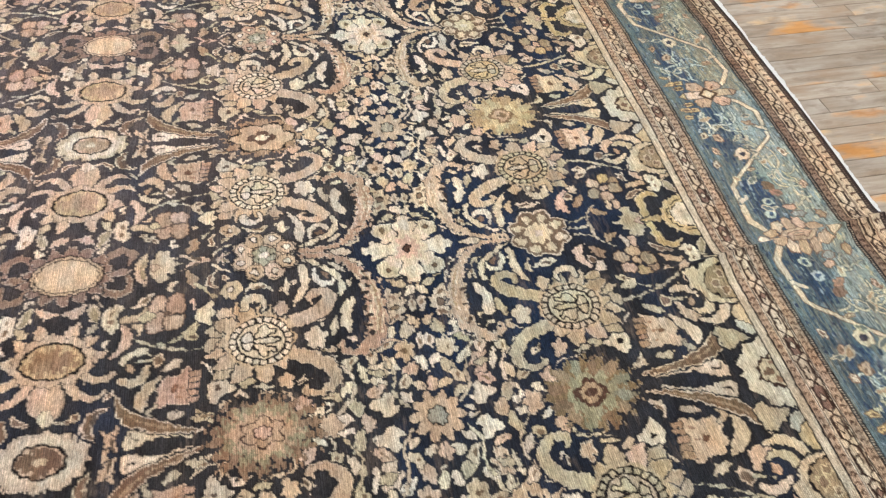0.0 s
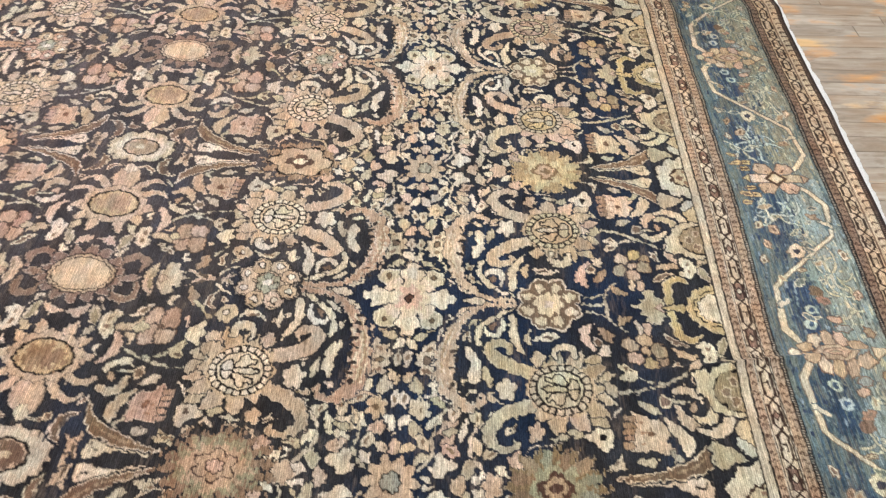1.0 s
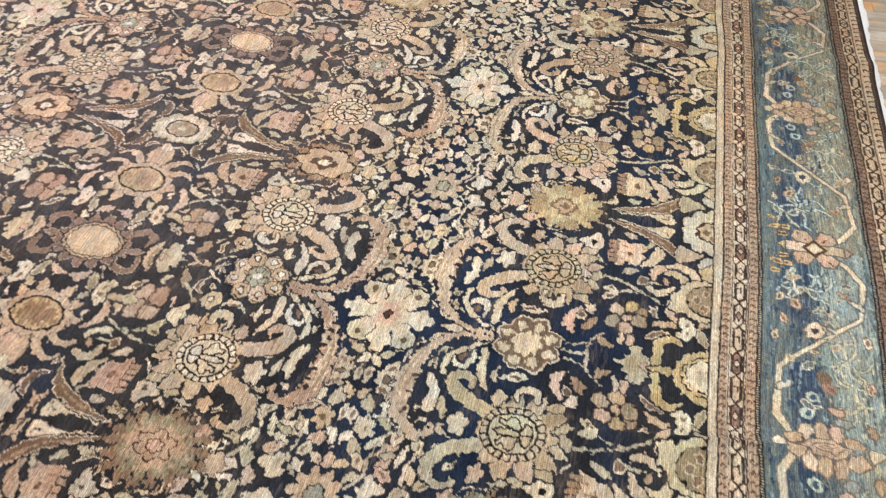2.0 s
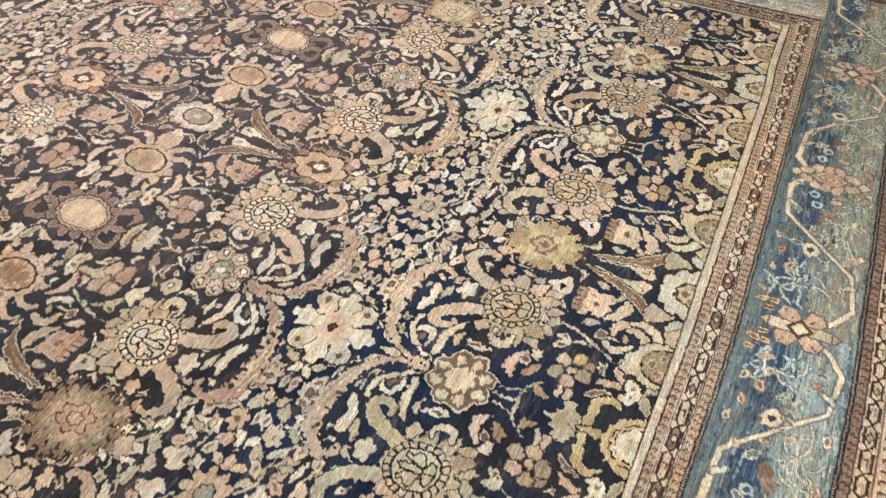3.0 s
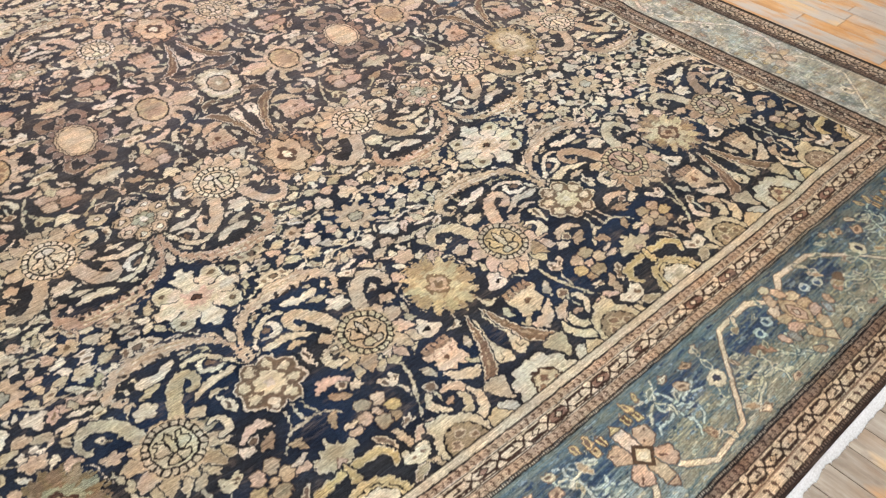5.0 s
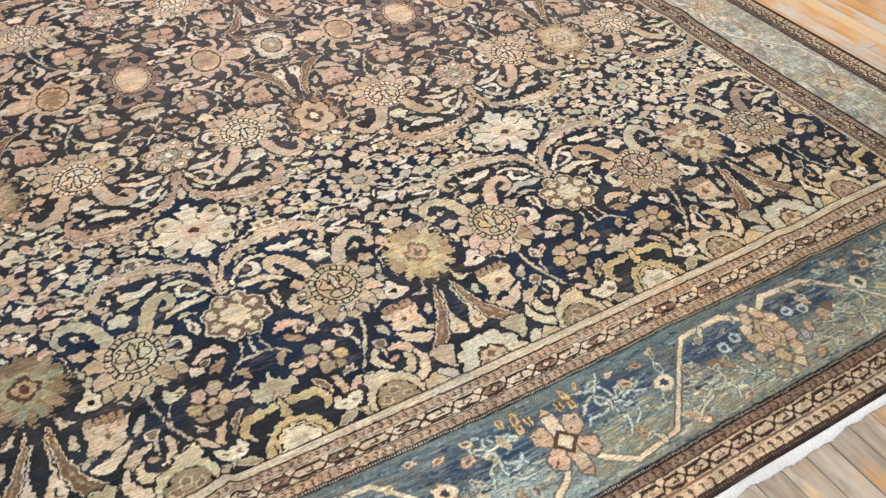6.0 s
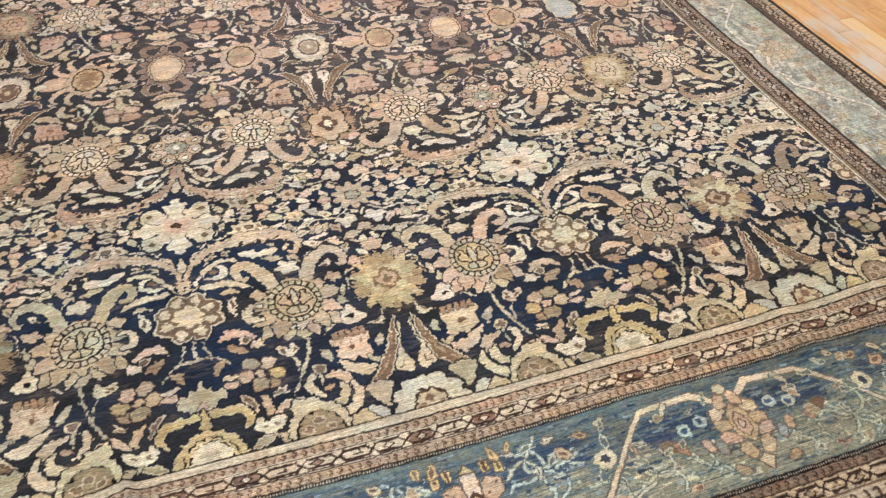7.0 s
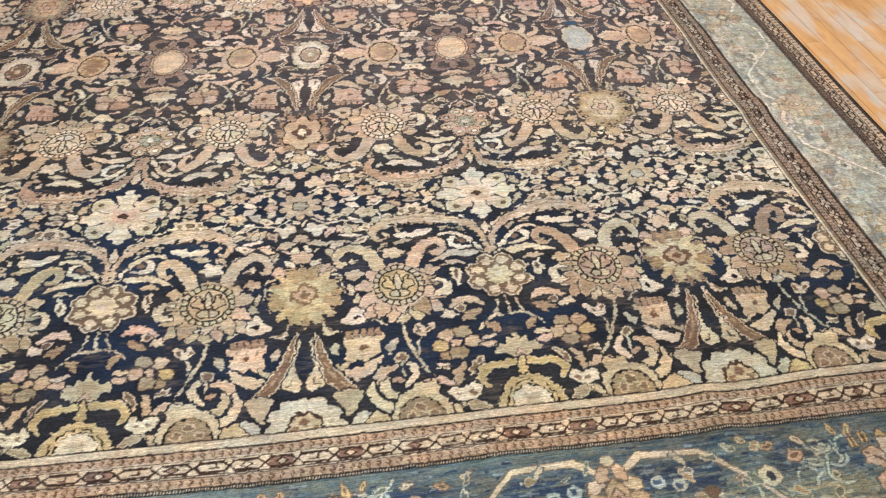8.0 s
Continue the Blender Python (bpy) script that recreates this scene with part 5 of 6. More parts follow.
    for ang in (38, -38):
        c, d = math.cos(radians(ang)), math.sin(radians(ang))
        b.poly([(0.012 * c - 0.020 * d, 0.283 + 0.012 * d + 0.020 * c), (0.070 * c - 0.030 * d, 0.283 + 0.070 * d + 0.030 * c), (0.088 * c, 0.283 + 0.088 * d), (0.070 * c + 0.030 * d, 0.283 + 0.070 * d - 0.030 * c), (0.012 * c + 0.020 * d, 0.283 + 0.012 * d - 0.020 * c)], tone(blush if ang > 0 else APRICOT), curved=False, edge=tone(UMBER), line=0.003, halo=0.003, rag=0.002)
        b.stroke([(0.030 * c, 0.283 + 0.030 * d), (0.076 * c, 0.283 + 0.076 * d)], [0.0016, 0.0014], tone(UMBER), curved=False, halo=0)
    for s in (-1, 1):
        b.block(0, 0.283 + s * 0.052, 0.019, 0.030, tone(SAND if s < 0 else APRICOT), edge=tone(UMBER), line=0.003, halo=0.003, rag=0.002)
        b.poly([(-0.022, 0.283 + s * 0.082), (0, 0.283 + s * 0.108), (0.022, 0.283 + s * 0.082)], tone(YELLOW if s < 0 else OCHRE), curved=False, edge=tone(UMBER), line=0.003, halo=0.002, rag=0.001)
    for p, q in ((0.046, 0.196), (0.076, 0.206)):
        b.block(p, q, 0.011, 0.015, tone(YELLOW), edge=tone(UMBER), line=0.003, halo=0.002, rag=0.002)
        b.stroke([(p, q - 0.014), (p, q + 0.012)], [0.0018, 0.0018], tone(UMBER), curved=False, halo=0)
    b.block(0, 0.283, 0.027, 0.027, tone(rgb(84, 62, 48)), 45, halo=0, rag=0.001)
    b.block(0, 0.283, 0.017, 0.017, tone(rgb(206, 186, 152)), 45, halo=0, rag=0.001)
    b.block(0, 0.283, 0.009, 0.009, tone(rgb(222, 206, 178)), 45, halo=0, rag=0.001)
    # palmette of six-sided petals
    rust = tone(rgb(126, 96, 76))
    b.flower(0.68, 0.176, 0.020, 0.018, 6, 0.1, tone(SAND), edge=rust, line=0.003, halo=0.002, rag=0.001)
    b.poly([(0.656, 0.380), (0.68, 0.412), (0.704, 0.380), (0.68, 0.366)], tone(SAND), curved=False, edge=rust, line=0.003, halo=0.002, rag=0.001)
    for x, y, hx, hy, ang, col in ((0.046, 0.240, 0.026, 0.019, 30, SAND), (0.052, 0.274, 0.028, 0.018, -4, APRICOT), (0.050, 0.308, 0.028, 0.018, -24, blush), (0.028, 0.346, 0.026, 0.020, -62, APRICOT), (0.022, 0.212, 0.024, 0.018, 66, APRICOT)):
        c, d = math.cos(radians(180 - ang)), math.sin(radians(180 - ang))
        b.poly([(0.68 - x + c * m - d * n, y + d * m + c * n) for m, n in ((-hx, -hy * 0.8), (hx * 0.4, -hy), (hx, 0), (hx * 0.4, hy), (-hx, hy * 0.8))], tone(col), curved=False, edge=rust, line=0.0028, halo=0.001, rag=0.002)
    b.poly([(0.68, 0.220), (0.652, 0.248), (0.648, 0.304), (0.68, 0.340), (0.712, 0.304), (0.708, 0.248)], tone(APRICOT), curved=False, edge=rust, line=0.003, halo=0, rag=0.0014)
    b.poly([(0.68, 0.242), (0.662, 0.262), (0.660, 0.298), (0.68, 0.318), (0.700, 0.298), (0.698, 0.262)], tone(blush), curved=False, edge=rust, line=0.0034, halo=0, rag=0.0014)
    b.flower(0.68, 0.280, 0.011, 0.016, 4, 0.15, tone(SAND), edge=tone(UMBER), line=0.003, halo=0, rag=0.001)
    # cut leaves beside it
    for x, y, ang, col in ((0.566, 0.312, 70, blush), (0.596, 0.326, 80, rgb(138, 142, 132)), (0.608, 0.392, 20, OCHRE)):
        c, d = math.cos(radians(ang)), math.sin(radians(ang))
        b.poly([(x + c * m - d * n, y + d * m + c * n) for m, n in ((-0.022, 0), (-0.011, -0.013), (0.013, -0.013), (0.024, 0), (0.013, 0.013), (-0.011, 0.013))], tone(col), curved=False, edge=rust, line=0.0028, halo=0.002, rag=0.002)


def paint_border(coord, start, e_axis, transpose, side, first, last):
    """Repeats along one side of the rug."""
    dye, gr, wp, wq, so, fz, rg = DYE, MAIN, WU, WV, SOFT, LONG, RAG
    if transpose:
        dye, gr, wp, wq, so, fz, rg = dye.transpose(1, 0, 2), gr.transpose(1, 0, 2), WV.T, WU.T, so.T, fz.T, rg.T
    rows = np.nonzero((e_axis > E_IN - 0.004) & (e_axis < E_MAIN + 0.004))[0]
    for kk in range(-8, 8):
        a0, a1 = start + 0.68 * kk, start + 0.68 * (kk + 1)
        mx = 1 if kk % 2 == 0 else -1
        mid = a0 if mx == 1 else a1
        cols = np.nonzero((coord >= max(a0, first)) & (coord < min(a1, last)))[0]
        if len(cols) == 0:
            continue
        w = (slice(rows[0], rows[-1] + 1), slice(cols[0], cols[-1] + 1))
        b = Brush(mx * (coord[cols] - mid), e_axis[rows], dye[w], gr[w], 0.55 * mx * wp[w], 0.55 * wq[w], so[w], fz[w], rg[w], lambda p, q, m=mid, s=mx: int(math.floor((m + s * p) * 150 + 0.31)) * 7919 + int(q * 300))
        border_repeat(b, side, random.Random(50 + kk * 7), a1 < 0.1 and not side)


paint_border(US, -0.015, FIELD_V[0] - VS, False, False, FIELD_U[0] - E_MAIN / SIDE, FIELD_U[1] + E_MAIN / SIDE)
paint_border(US, -0.015, VS - FIELD_V[1], False, False, FIELD_U[0] - E_MAIN / SIDE, FIELD_U[1] + E_MAIN / SIDE)
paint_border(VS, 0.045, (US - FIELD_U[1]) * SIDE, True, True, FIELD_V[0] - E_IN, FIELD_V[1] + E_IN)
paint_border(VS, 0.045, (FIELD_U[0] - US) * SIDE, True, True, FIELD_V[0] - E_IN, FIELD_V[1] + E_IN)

# guard stripes
EW, AW = EDGE + 0.5 * WV + 0.0006 * RAG, np.where(np.maximum(E_LOW, E_TOP) >= np.maximum(E_RIGHT, E_LEFT), 1.0, 1.5) * ALONG + 1.0 * WU + 0.008 * value_noise(UG / 0.16, VG / 0.16, 41)


def band(e0, e1, color):
    """Lays color (one, or one a knot) where the depth of the border lies between e0 and e1."""
    a = np.clip(0.5 + np.minimum(EW - e0, e1 - EW) / SOFT, 0, 1)[..., None].astype(np.float32)
    DYE[...] = DYE + a * (color - DYE)


def where(mask_distance, inside, outside):
    a = np.clip(0.5 - mask_distance / SOFT, 0, 1)[..., None].astype(np.float32)
    return outside + a * (inside - outside)


def dashes(e0, e1, period, dark, light):
    """A row of small dark running hooks on a lighter ground, with a dark line along each side."""
    f = ((AW + 0.12 * period * value_noise(AW / period * 0.6, EW * 0 + 7.0, 45)) / period) % 1.0
    t = (EW - e0) / (e1 - e0)
    k = (e1 - e0) / period
    curl = np.abs(np.hypot(f - 0.42, (t - 0.44) * k) - 0.20) - 0.098
    curl = np.maximum(curl, 0.40 * (t - 0.50) * k - (f - 0.42))
    foot = np.maximum(np.abs(f - 0.30 - 0.75 * (t - 0.66)) - 0.10, (np.abs(t - 0.70) - 0.20) * k)
    out = where((np.minimum(curl, foot) + 0.030 * RAG) * period, dark, light)
    rule = np.abs(np.abs(t - 0.5) - 0.47) * (e1 - e0) - 0.0012
    return where(rule, dark * 0.45, out)


def angles(e0, e1, period, dark, light):
    """A running wave of dark hooks on a light ground, rising from a dark foot."""
    f = (AW / period) % 1.0
    t = (EW - e0) / (e1 - e0)
    k = (e1 - e0) / period
    hump = np.hypot((f - 0.55) * 0.95, (t - 0.46) * k) - 0.235
    eye = np.hypot(f - 0.42, (t - 0.56) * k) - 0.15
    rise = np.maximum(np.abs(f - 0.70 + 0.20 * (t - 0.6)) - 0.085, (np.abs(t - 0.74) - 0.28) * k)
    return where((np.minimum(np.maximum(hump, -eye), rise) + 0.03 * RAG) * period, dark, light)


def crosses(mid, half, period, dark, light, fill, plain=False):
    """Crosses and six-sided cells by turns, no two cells quite alike."""
    at = AW + 0.10 * period * value_noise(AW / period * 0.7, EW * 0 + 3.0, 43)
    n = np.floor(at / period)
    p = (at / period - n - 0.5) * period
    q = EW - mid
    lean = 0.0035 * ((n * 7) % 5 - 2) / 2
    p2 = np.abs(np.abs(p) - period / 2)
    side = np.where(p > 0, p - period / 2, p + period / 2)
    kind = ((np.floor(at / period + 0.5) * 5) % 7)
    filled = ((kind == 2) | (kind == 5)) & (not plain)
    level = np.minimum(np.maximum(1.0 * (np.abs(p + lean) - 0.001), 0), half * 0.68)
    inside = np.maximum(np.abs(q) - level, 0.008 - np.abs(p + lean))
    out = where(inside, np.where(filled[..., None], dark * 0.22 + fill * 0.78, light * 0.94 + fill * 0.06), light)
    line = (np.abs(np.abs(q) - level) * 0.86 - (0.0036 if plain else 0.0032)) + 0.0008 * RAG
    gem = p2 * 0.62 + np.abs(q) - 0.0088
    ring = np.abs(gem) - 0.0022
    hook = np.minimum(np.maximum(np.abs(side) - 0.0120, np.abs(q - 0.0034) - 0.0021), np.maximum(np.abs(side - 0.0065) - 0.0025, np.abs(q + 0.0020) - 0.0056))
    out = where(np.where(filled, gem, 9.0), light, out)
    out = where(np.where(filled | (kind == 1) | (kind == 4), ring, 9.0), dark, out)
    out = where(np.where((kind == 0) | (kind == 3) | (kind == 6), hook, 9.0), dark, out)
    out = where(np.where((kind == 1) | (plain & (kind > 3)), gem + 0.002, 9.0), fill, out)
    bar = np.maximum(np.abs(np.abs(p + lean) - 0.0120) - 0.0022, np.abs(np.abs(q) - half * 0.86) - 0.0026)
    out = where(bar, dark * 0.8 + fill * 0.2, out)
    return where(line, dark, out)


def dots(period, dark, light):
    f = np.abs(((ALONG + 0.3 * WU) / period) % 1.0 - 0.5) * period
    return where(f - period * 0.22, light, dark)


BARK, PUTTY, CHALK = rgb(62, 45, 36), rgb(206, 180, 144), rgb(210, 196, 172)
band(-0.003, 0.002, DARK)
band(0.001, 0.0245, rgb(207, 191, 161))
band(0.0236, 0.0284, DARK)
band(0.0280, 0.0500, dashes(0.0270, 0.0510, 0.0225, rgb(102, 75, 57), rgb(190, 161, 131)))
band(0.0495, 0.0525, CHALK)
band(0.0516, 0.0566, BARK)
band(0.054, 0.094, crosses(0.0745, 0.0185, 0.080, rgb(64, 45, 37), rgb(218, 198, 166), rgb(158, 122, 102)))
band(0.0918, 0.0964, BARK)
band(0.0955, 0.098, CHALK)
band(0.0975, 0.124, dashes(0.0975, 0.124, 0.0225, rgb(102, 75, 57), rgb(190, 161, 131)))
band(0.1238, 0.1266, DARK)
band(0.1268, 0.1318, dots(0.0070, rgb(60, 46, 40), rgb(196, 180, 156)))
band(0.132, 0.1355, DARK)
band(E_MAIN - 0.003, E_MAIN + 0.002, DARK)
band(E_MAIN + 0.0015, E_MAIN + 0.0070, dots(0.0070, DARK, rgb(176, 160, 138)))
band(E_MAIN + 0.0065, E_MAIN + 0.0125, DARK)
band(E_MAIN + 0.011, E_MAIN + 0.034, dashes(E_MAIN + 0.010, E_MAIN + 0.035, 0.0235, rgb(74, 54, 44), rgb(138, 112, 90)))
band(E_MAIN + 0.0335, E_MAIN + 0.0380, BARK)
band(E_MAIN + 0.0375, E_MAIN + 0.0790, crosses(E_MAIN + 0.0585, 0.0190, 0.070, BARK, PUTTY, rgb(176, 146, 112), plain=True))
band(E_MAIN + 0.0785, E_MAIN + 0.0845, rgb(126, 98, 76))
band(E_MAIN + 0.0840, E_MAIN + 0.113, angles(E_MAIN + 0.084, E_MAIN + 0.113, 0.032, rgb(96, 70, 54), PUTTY))
band(E_MAIN + 0.1125, E_MAIN + 0.1175, BARK)
band(E_MAIN + 0.1170, E_MAIN + 0.1235, dots(0.0090, rgb(56, 42, 36), rgb(120, 98, 82)))
band(E_MAIN + 0.1230, 0.60, rgb(56, 43, 39))


# the side guards are knotted in darker wool
side_guard = ((np.maximum(E_RIGHT, E_LEFT) > np.maximum(E_LOW, E_TOP)) & ((EDGE < E_IN) | (EDGE > E_MAIN)) & (EDGE > 0.009))[..., None]
deep = np.where((EDGE < E_IN)[..., None], 0.80, 0.98) * DYE ** 1.30
deep = 1.12 * deep + 0.35 * ((deep @ np.array([0.25, 0.60, 0.15], dtype=np.float32))[..., None] * np.array([1.16, 0.96, 0.86], dtype=np.float32) - deep)
DYE = np.where(side_guard, deep, DYE).astype(np.float32)
for e in (0.0262, 0.0540, 0.0940, 0.1290, E_MAIN + 0.008, E_MAIN + 0.0355, E_MAIN + 0.081):
    rule = np.clip(1 - (np.abs(EW - e) - 0.0018) / 0.0016, 0, 1)[..., None] * side_guard
    DYE = (DYE + rule * (0.75 * BARK - DYE)).astype(np.float32)
DYE = np.where(side_guard & ((EDGE > 0.010) & (EDGE < 0.0245))[..., None], DYE * np.array([0.50, 0.46, 0.42], dtype=np.float32), DYE).astype(np.float32)

# darker towards one end, darker and more olive towards the fringed corner
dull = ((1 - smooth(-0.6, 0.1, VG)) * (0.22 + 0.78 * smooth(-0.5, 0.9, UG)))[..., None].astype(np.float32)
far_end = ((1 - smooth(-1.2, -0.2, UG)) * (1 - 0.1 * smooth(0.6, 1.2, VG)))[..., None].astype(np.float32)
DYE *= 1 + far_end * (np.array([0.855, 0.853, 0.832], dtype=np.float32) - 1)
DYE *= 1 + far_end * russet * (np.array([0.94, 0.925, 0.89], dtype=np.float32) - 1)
in_border = (EDGE > E_IN)[..., None]
DYE *= np.where(in_border & ~ON_SIDE[..., None], 1 + (0.12 * (1 - smooth(-0.1, 0.5, UG)) - 0.08 * smooth(0.4, 0.9, UG))[..., None] * np.array([1.0, 1.02, 1.06]), 1).astype(np.float32)
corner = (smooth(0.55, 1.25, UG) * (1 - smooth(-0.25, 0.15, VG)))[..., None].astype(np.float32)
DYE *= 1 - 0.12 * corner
# side borders take a middle tint for the pile's sheen, multiplied into the dye
DYE *= np.where(in_border & (EDGE < E_MAIN)[..., None], np.where(ON_SIDE[..., None], np.array([0.96, 0.94, 0.90]), 1.08), 1.0).astype(np.float32)
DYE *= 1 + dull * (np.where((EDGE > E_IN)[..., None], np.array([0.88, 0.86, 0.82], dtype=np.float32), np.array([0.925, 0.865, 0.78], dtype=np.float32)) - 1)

# faded and uneven dye: rows of knots, flecks and slow changes of hue
rows_of = value_noise(UG / 0.045, VG / 0.0032, 31) * 0.18 + value_noise(UG / 0.0075, VG / 0.0034, 32) * 0.15 + value_noise(UG / 0.11, VG / 0.012, 33) * 0.08
DYE *= (1 + rows_of)[..., None].astype(np.float32)
cloud = value_noise(UG / 0.034, VG / 0.028, 37)
cloud2 = 0.7 * value_noise(UG / 0.030, VG / 0.026, 38) + 0.8 * value_noise(UG / 0.11, VG / 0.10, 39)
DYE *= np.stack([1 + 0.13 * cloud + 0.05 * cloud2, 1 + 0.15 * cloud - 0.02 * cloud2, 1 + 0.16 * cloud - 0.04 * cloud2], axis=-1).astype(np.float32)
hue = value_noise(UG / 0.05, VG / 0.02, 34)
DYE *= np.stack([1 + 0.05 * hue, 1 + 0.0 * hue, 1 - 0.07 * hue], axis=-1).astype(np.float32)
worn = np.clip(value_noise(UG / 0.09, VG / 0.03, 35) * 1.6 + value_noise(UG / 0.02, VG / 0.004, 36) - 0.9, 0, 1)[..., None].astype(np.float32) * 0.30
DYE += worn * (rgb(132, 112, 94) - DYE)

# ---- the rug's lie on the floor ----
PILE = 0.010


def lie(u, v):
    """World place of the rug's surface at u, v: skewed by hand knotting, with slack and a few soft ripples."""
    skew = 0.05 * np.minimum(np.maximum(v, 0), 1.31) ** 2 + 0.02 * np.clip(v - 1.31, 0, 2)
    x = u + skew * (1 - 0.85 * smooth(0.85, 1.85, u))
    slack = smooth(0.40, 0.62, FIELD_V[0] + 0.5 - v) * (1 - smooth(-0.75, -0.05, u))
    y = v - 0.022 * u + 0.022 * slack + (0.005 - 0.012 * slack) * (1 - smooth(-0.82, -0.72, u)) * (1 - smooth(-0.45, 0.2, v))
    z = PILE + 0.0012 * np.sin(u * 7.3 + v * 2.1) * np.sin(v * 5.7 - u)
    z = z + 0.013 * np.exp(-((u + 0.74 + 0.12 * (v + 0.6)) / 0.036) ** 2) * (1 - smooth(-0.50, 0.25, v))
    z = z + 0.012 * np.exp(-((u + 0.72 + 0.12 * (v + 0.6)) / 0.011) ** 2) * (1 - smooth(-0.50, 0.10, v))
    z = z + 0.006 * np.exp(-((u - 0.42 - 0.2 * (v + 0.6)) / 0.10) ** 2) * (1 - smooth(-0.60, -0.35, v))
    z = z + 0.010 * np.exp(-((v - 0.72 - 0.15 * (u - 1.65)) / 0.06) ** 2) * smooth(1.30, 1.62, u) * (1 - smooth(1.75, 1.98, u))
    z = z + 0.004 * np.exp(-((v - 1.28) / 0.09) ** 2) * smooth(1.45, 1.7, u) * (1 - smooth(1.75, 1.98, u))
    z = z + 0.011 * np.exp(-((u - 0.98 + 0.10 * (v + 0.6)) / 0.055) ** 2) * (1 - smooth(-0.50, -0.25, v))
    y = y + 0.012 * smooth(1.05, 1.30, u) * smooth(-0.58, -0.46, v) * (1 - smooth(-0.35, 0.1, v))
    return x, y, z


RX, RY, RZ = lie(UG, VG)
PLACES = np.stack([RX, RY, RZ], axis=-1).astype(np.float32)


def sheet(name, keep, parent, label):
    """The knots of one zone of the rug as a part."""
    jj, ii = np.nonzero(keep)
    quads = np.stack([jj * NU + ii, jj * NU + ii + 1, (jj + 1) * NU + ii + 1, (jj + 1) * NU + ii], axis=1)
    used, flat = np.unique(quads.ravel(), return_inverse=True)
    me = bpy.data.meshes.new(name)
    me.vertices.add(len(used))
    me.vertices.foreach_set("co", PLACES.reshape(-1, 3)[used].ravel())
    me.loops.add(len(flat))
    me.loops.foreach_set("vertex_index", flat.astype(np.int32))
    me.polygons.add(len(quads))
    me.polygons.foreach_set("loop_start", np.arange(0, len(flat), 4, dtype=np.int32))
    me.polygons.foreach_set("use_smooth", np.ones(len(quads), dtype=bool))
    me.update(calc_edges=True)
    dye = np.ones((len(used), 4), dtype=np.float32)
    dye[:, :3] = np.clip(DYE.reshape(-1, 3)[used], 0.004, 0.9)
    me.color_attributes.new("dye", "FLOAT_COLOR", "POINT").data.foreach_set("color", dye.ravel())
    me.materials.append(WOOL)
    ob = new(name, me)
    ob.parent = parent
    return tagged(ob, label)


rug = tagged(new("rug"), "large worn wool rug, dark floral field, blue border, on bare boards", "rug")
MID = (EDGE[:-1, :-1] + EDGE[1:, 1:]) / 2
sheet("field", MID < 0, rug, "charcoal and navy field with beige and pink flowers")
sheet("inner_guard_border", (MID >= 0) & (MID < E_IN), rug, "beige and brown inner guard stripes with small crosses")
sheet("main_border", (MID >= E_IN) & (MID < E_MAIN), rug, "faded blue border with an angular vine and apricot palmettes")
sheet("outer_guard_border", MID >= E_MAIN, rug, "beige and brown outer guard stripes with small crosses")


def rug_sides(parent):
    """The cut thickness of the rug round its edge."""
    bm = bmesh.new()
    u0, u1, v0, v1 = US[0], US[-1], VS[0], VS[-1]
    n = 260
    ring = [(u0 + (u1 - u0) * i / n, v0) for i in range(n)] + [(u1, v0 + (v1 - v0) * i / n) for i in range(n)] + [(u1 - (u1 - u0) * i / n, v1) for i in range(n)] + [(u0, v1 - (v1 - v0) * i / n) for i in range(n)]
    tops, lows = [], []
    for u, v in ring:
        x, y, z = (float(c) for c in lie(np.array(u), np.array(v)))
        tops.append(bm.verts.new((x, y, z)))
        lows.append(bm.verts.new((x, y, 0.0015)))
    for i in range(len(ring)):
        k = (i + 1) % len(ring)
        bm.faces.new((lows[i], lows[k], tops[k], tops[i]))
    bm.faces.new(lows[::-1])
    m = Mat("wool_backing", 0.95)
    f = m.noise(m.coords(), 220.0, 3.0)
    m.color(m.ramp(f, (0.3, (0.03, 0.022, 0.02)), (0.7, (0.07, 0.052, 0.045))))
    return part("selvedge", bm, m.m, parent, "dark brown overcast edge")


rug_sides(rug)


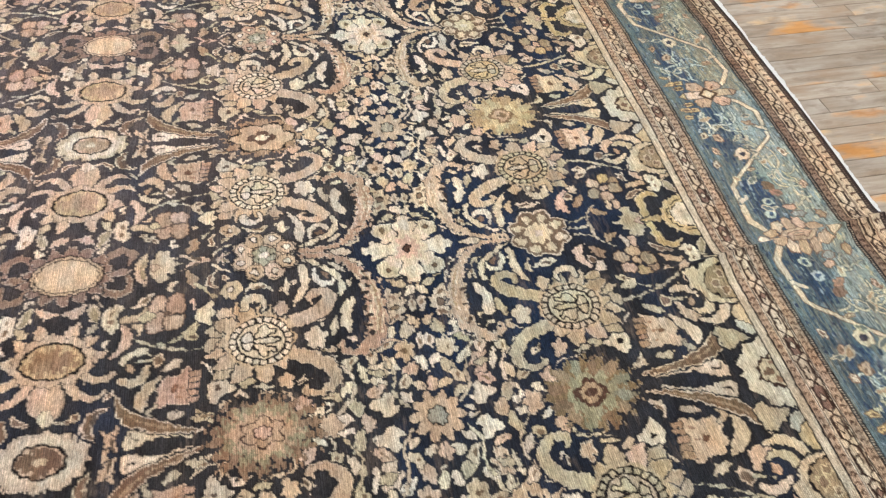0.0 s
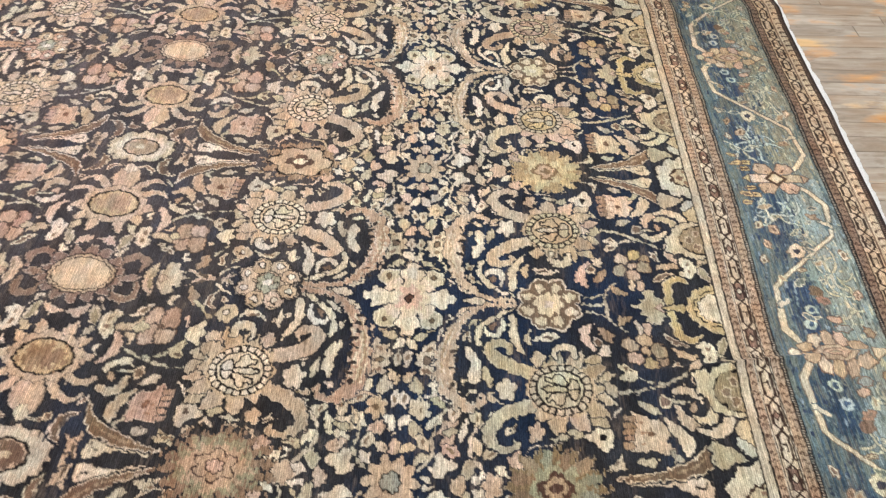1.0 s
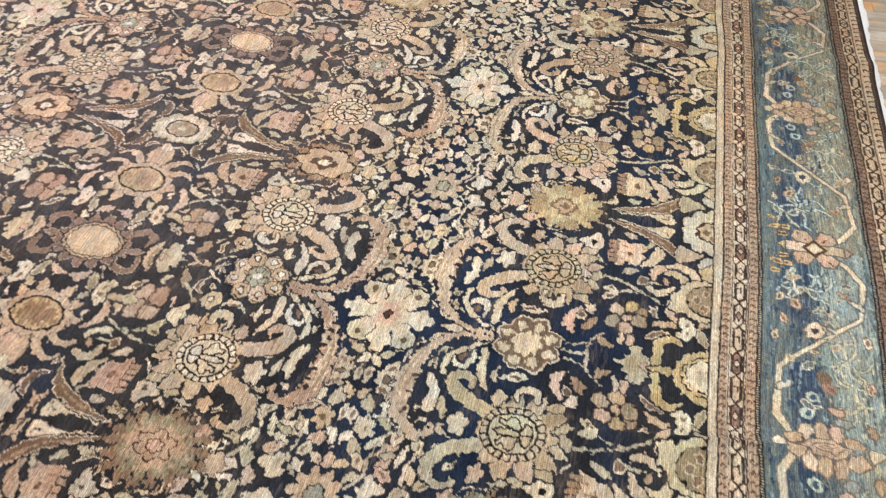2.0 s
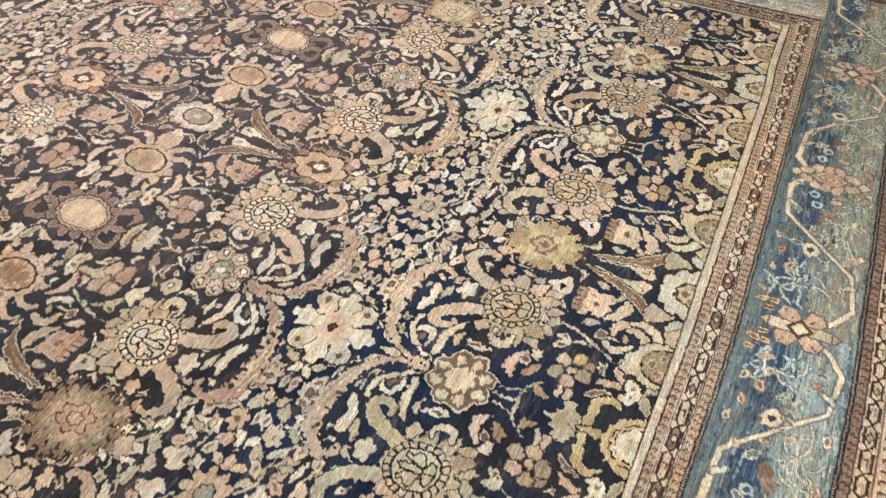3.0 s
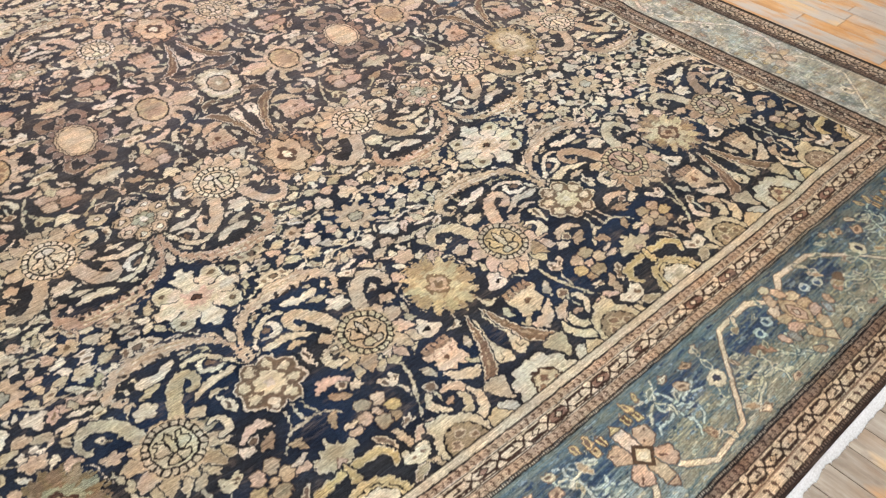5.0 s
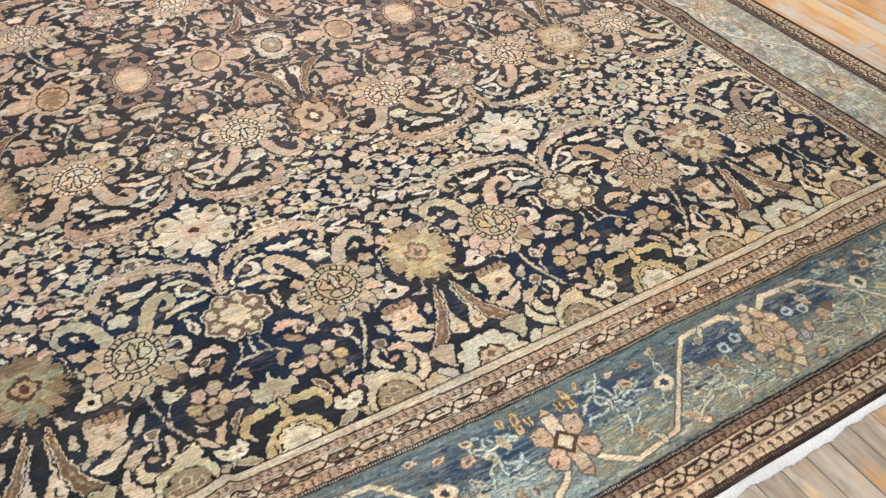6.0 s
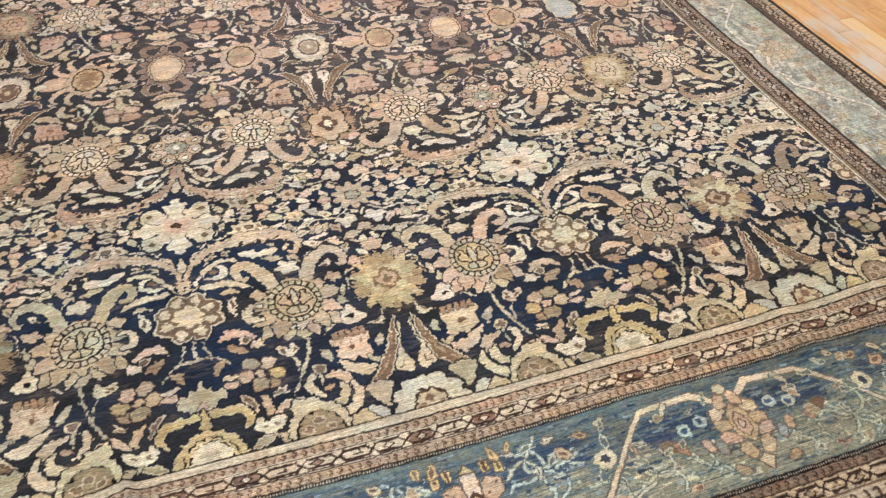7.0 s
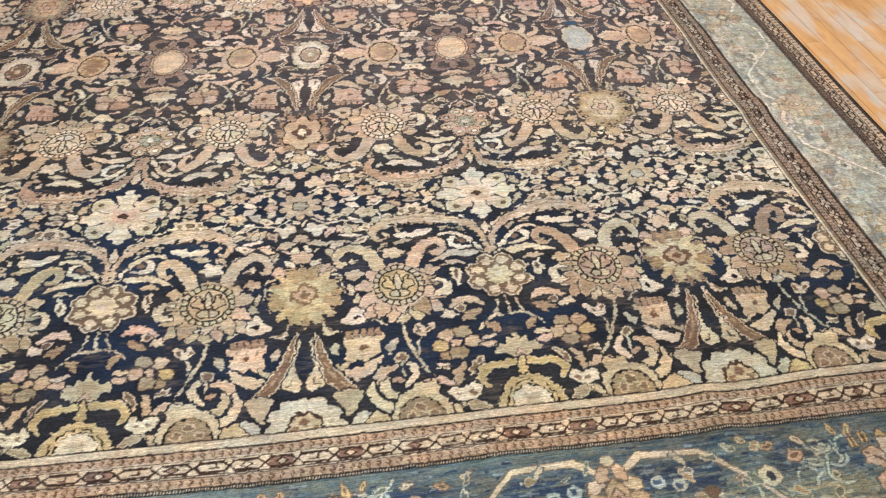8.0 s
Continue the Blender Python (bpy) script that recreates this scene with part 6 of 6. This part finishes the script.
def cotton_end(parent, low):
    """The white cotton web along an end of the rug, with a frayed outer edge."""
    rng = random.Random(5 if low else 6)
    bm = bmesh.new()
    n, across = 1300, 7
    grid = []
    fray = 0.0
    for i in range(n + 1):
        u = US[0] + (US[-1] - US[0]) * i / n
        v = VS[0] if low else VS[-1]
        fray = 0.86 * fray + rng.uniform(-0.0017, 0.0017)
        width = 0.025 + 0.004 * math.sin(u * 5.1) + 0.003 * math.sin(u * 13.7 + 1) + 0.0015 * math.sin(u * 61) + fray
        x, y, z = (float(c) for c in lie(np.array(u), np.array(v)))
        col = []
        for j in range(across + 1):
            t = j / across
            lift = 0.0075 * (1 - t ** 3) + 0.0012 * rng.random() * (t > 0) + (z - PILE) * (1 - t)
            yy = y + (-1 if low else 1) * (width * t - 0.004)
            col.append(bm.verts.new((x + 0.0016 * rng.uniform(-1, 1), yy, max(0.0025, lift))))
        grid.append(col)
    for i in range(n):
        for j in range(across):
            q = (grid[i][j], grid[i][j + 1], grid[i + 1][j + 1], grid[i + 1][j])
            bm.faces.new(q if low else q[::-1])
    for i in range(n):
        a, c = grid[i][-1].co, grid[i + 1][-1].co
        bm.faces.new((grid[i][-1], bm.verts.new((a.x, a.y, 0.0005)), bm.verts.new((c.x, c.y, 0.0005)), grid[i + 1][-1]))
    # loose warp ends
    for i in range(0, n, 3):
        c = grid[i][-1].co
        ln, dx = rng.uniform(0.001, 0.005), rng.uniform(-0.004, 0.004)
        s = -1 if low else 1
        a, d, e = bm.verts.new((c.x - 0.0016, c.y - s * 0.003, 0.004)), bm.verts.new((c.x + 0.0016, c.y - s * 0.003, 0.004)), bm.verts.new((c.x + dx, c.y + s * ln, 0.0015))
        bm.faces.new((a, d, e))
    for f in bm.faces:
        f.smooth = True
    return part("cotton_end", bm, COTTON, parent, "white frayed cotton end")


cotton_end(rug, True)
cotton_end(rug, False)


# ---- floor of strip boards ----
BOARD = 0.079
floor = tagged(new("floor"), "worn strip floor of greyed boards with remains of orange varnish", "floor", kind="structure")
bm = bmesh.new()
box(bm, RX0, RY0, -0.06, RX1, RY1, -0.0205)
part("subfloor", bm, GAP, floor)


def board_mesh(name, lengths, width=BOARD):
    """Boards that run along y from 0; one mesh a length."""
    bm = bmesh.new()
    g = 0.0010
    box(bm, g, g, -0.020, width - g, lengths - g, 0.0, bevel=0.0010)
    return mesh_of(name, bm, PLANK)


LENGTHS = (0.62, 0.86, 1.14, 1.43)
SHARED = [board_mesh("board", ln) for ln in LENGTHS]
rng = random.Random(21)
loose = []
k = 0
x = RX0
while x < RX1 - 0.01:
    y = RY0 - rng.uniform(0, 0.9)
    while y < RY1:
        i = rng.randrange(4)
        near = (-0.95 < x < 3.1 and -2.1 < y + LENGTHS[i] and y < -0.98) or (1.98 < x < 3.1 and -1.0 < y < 2.3)
        if near and y > RY0:
            ob = new("board", SHARED[i])
            ob.parent = floor
            ob.matrix_basis = pose(x, y, rng.uniform(-0.0006, 0.0))
        else:
            loose.append((x, max(y, RY0), min(y + LENGTHS[i], RY1)))
        y += LENGTHS[i]
    x += BOARD
verts, faces = [], []
for x, y0, y1 in loose:
    if y1 - y0 < 0.02:
        continue
    g, b0 = 0.0010, 0.0010
    n = len(verts)
    x0, x1, y0, y1 = x + g, min(x + BOARD, RX1) - g, y0 + g, y1 - g
    verts += [(x0, y0, -0.02), (x1, y0, -0.02), (x1, y1, -0.02), (x0, y1, -0.02), (x0, y0, -b0), (x1, y0, -b0), (x1, y1, -b0), (x0, y1, -b0),
              (x0 + b0, y0 + b0, 0), (x1 - b0, y0 + b0, 0), (x1 - b0, y1 - b0, 0), (x0 + b0, y1 - b0, 0)]
    for lo in (0, 4):
        for e in range(4):
            f = (e + 1) % 4
            faces.append((n + lo + e, n + lo + f, n + lo + 4 + f, n + lo + 4 + e))
    faces.append((n + 8, n + 9, n + 10, n + 11))
me = bpy.data.meshes.new("far_boards")
me.from_pydata(verts, [], faces)
me.materials.append(PLANK)
far = new("far_boards", me)
far.parent = floor
tagged(far, kind="stuff")
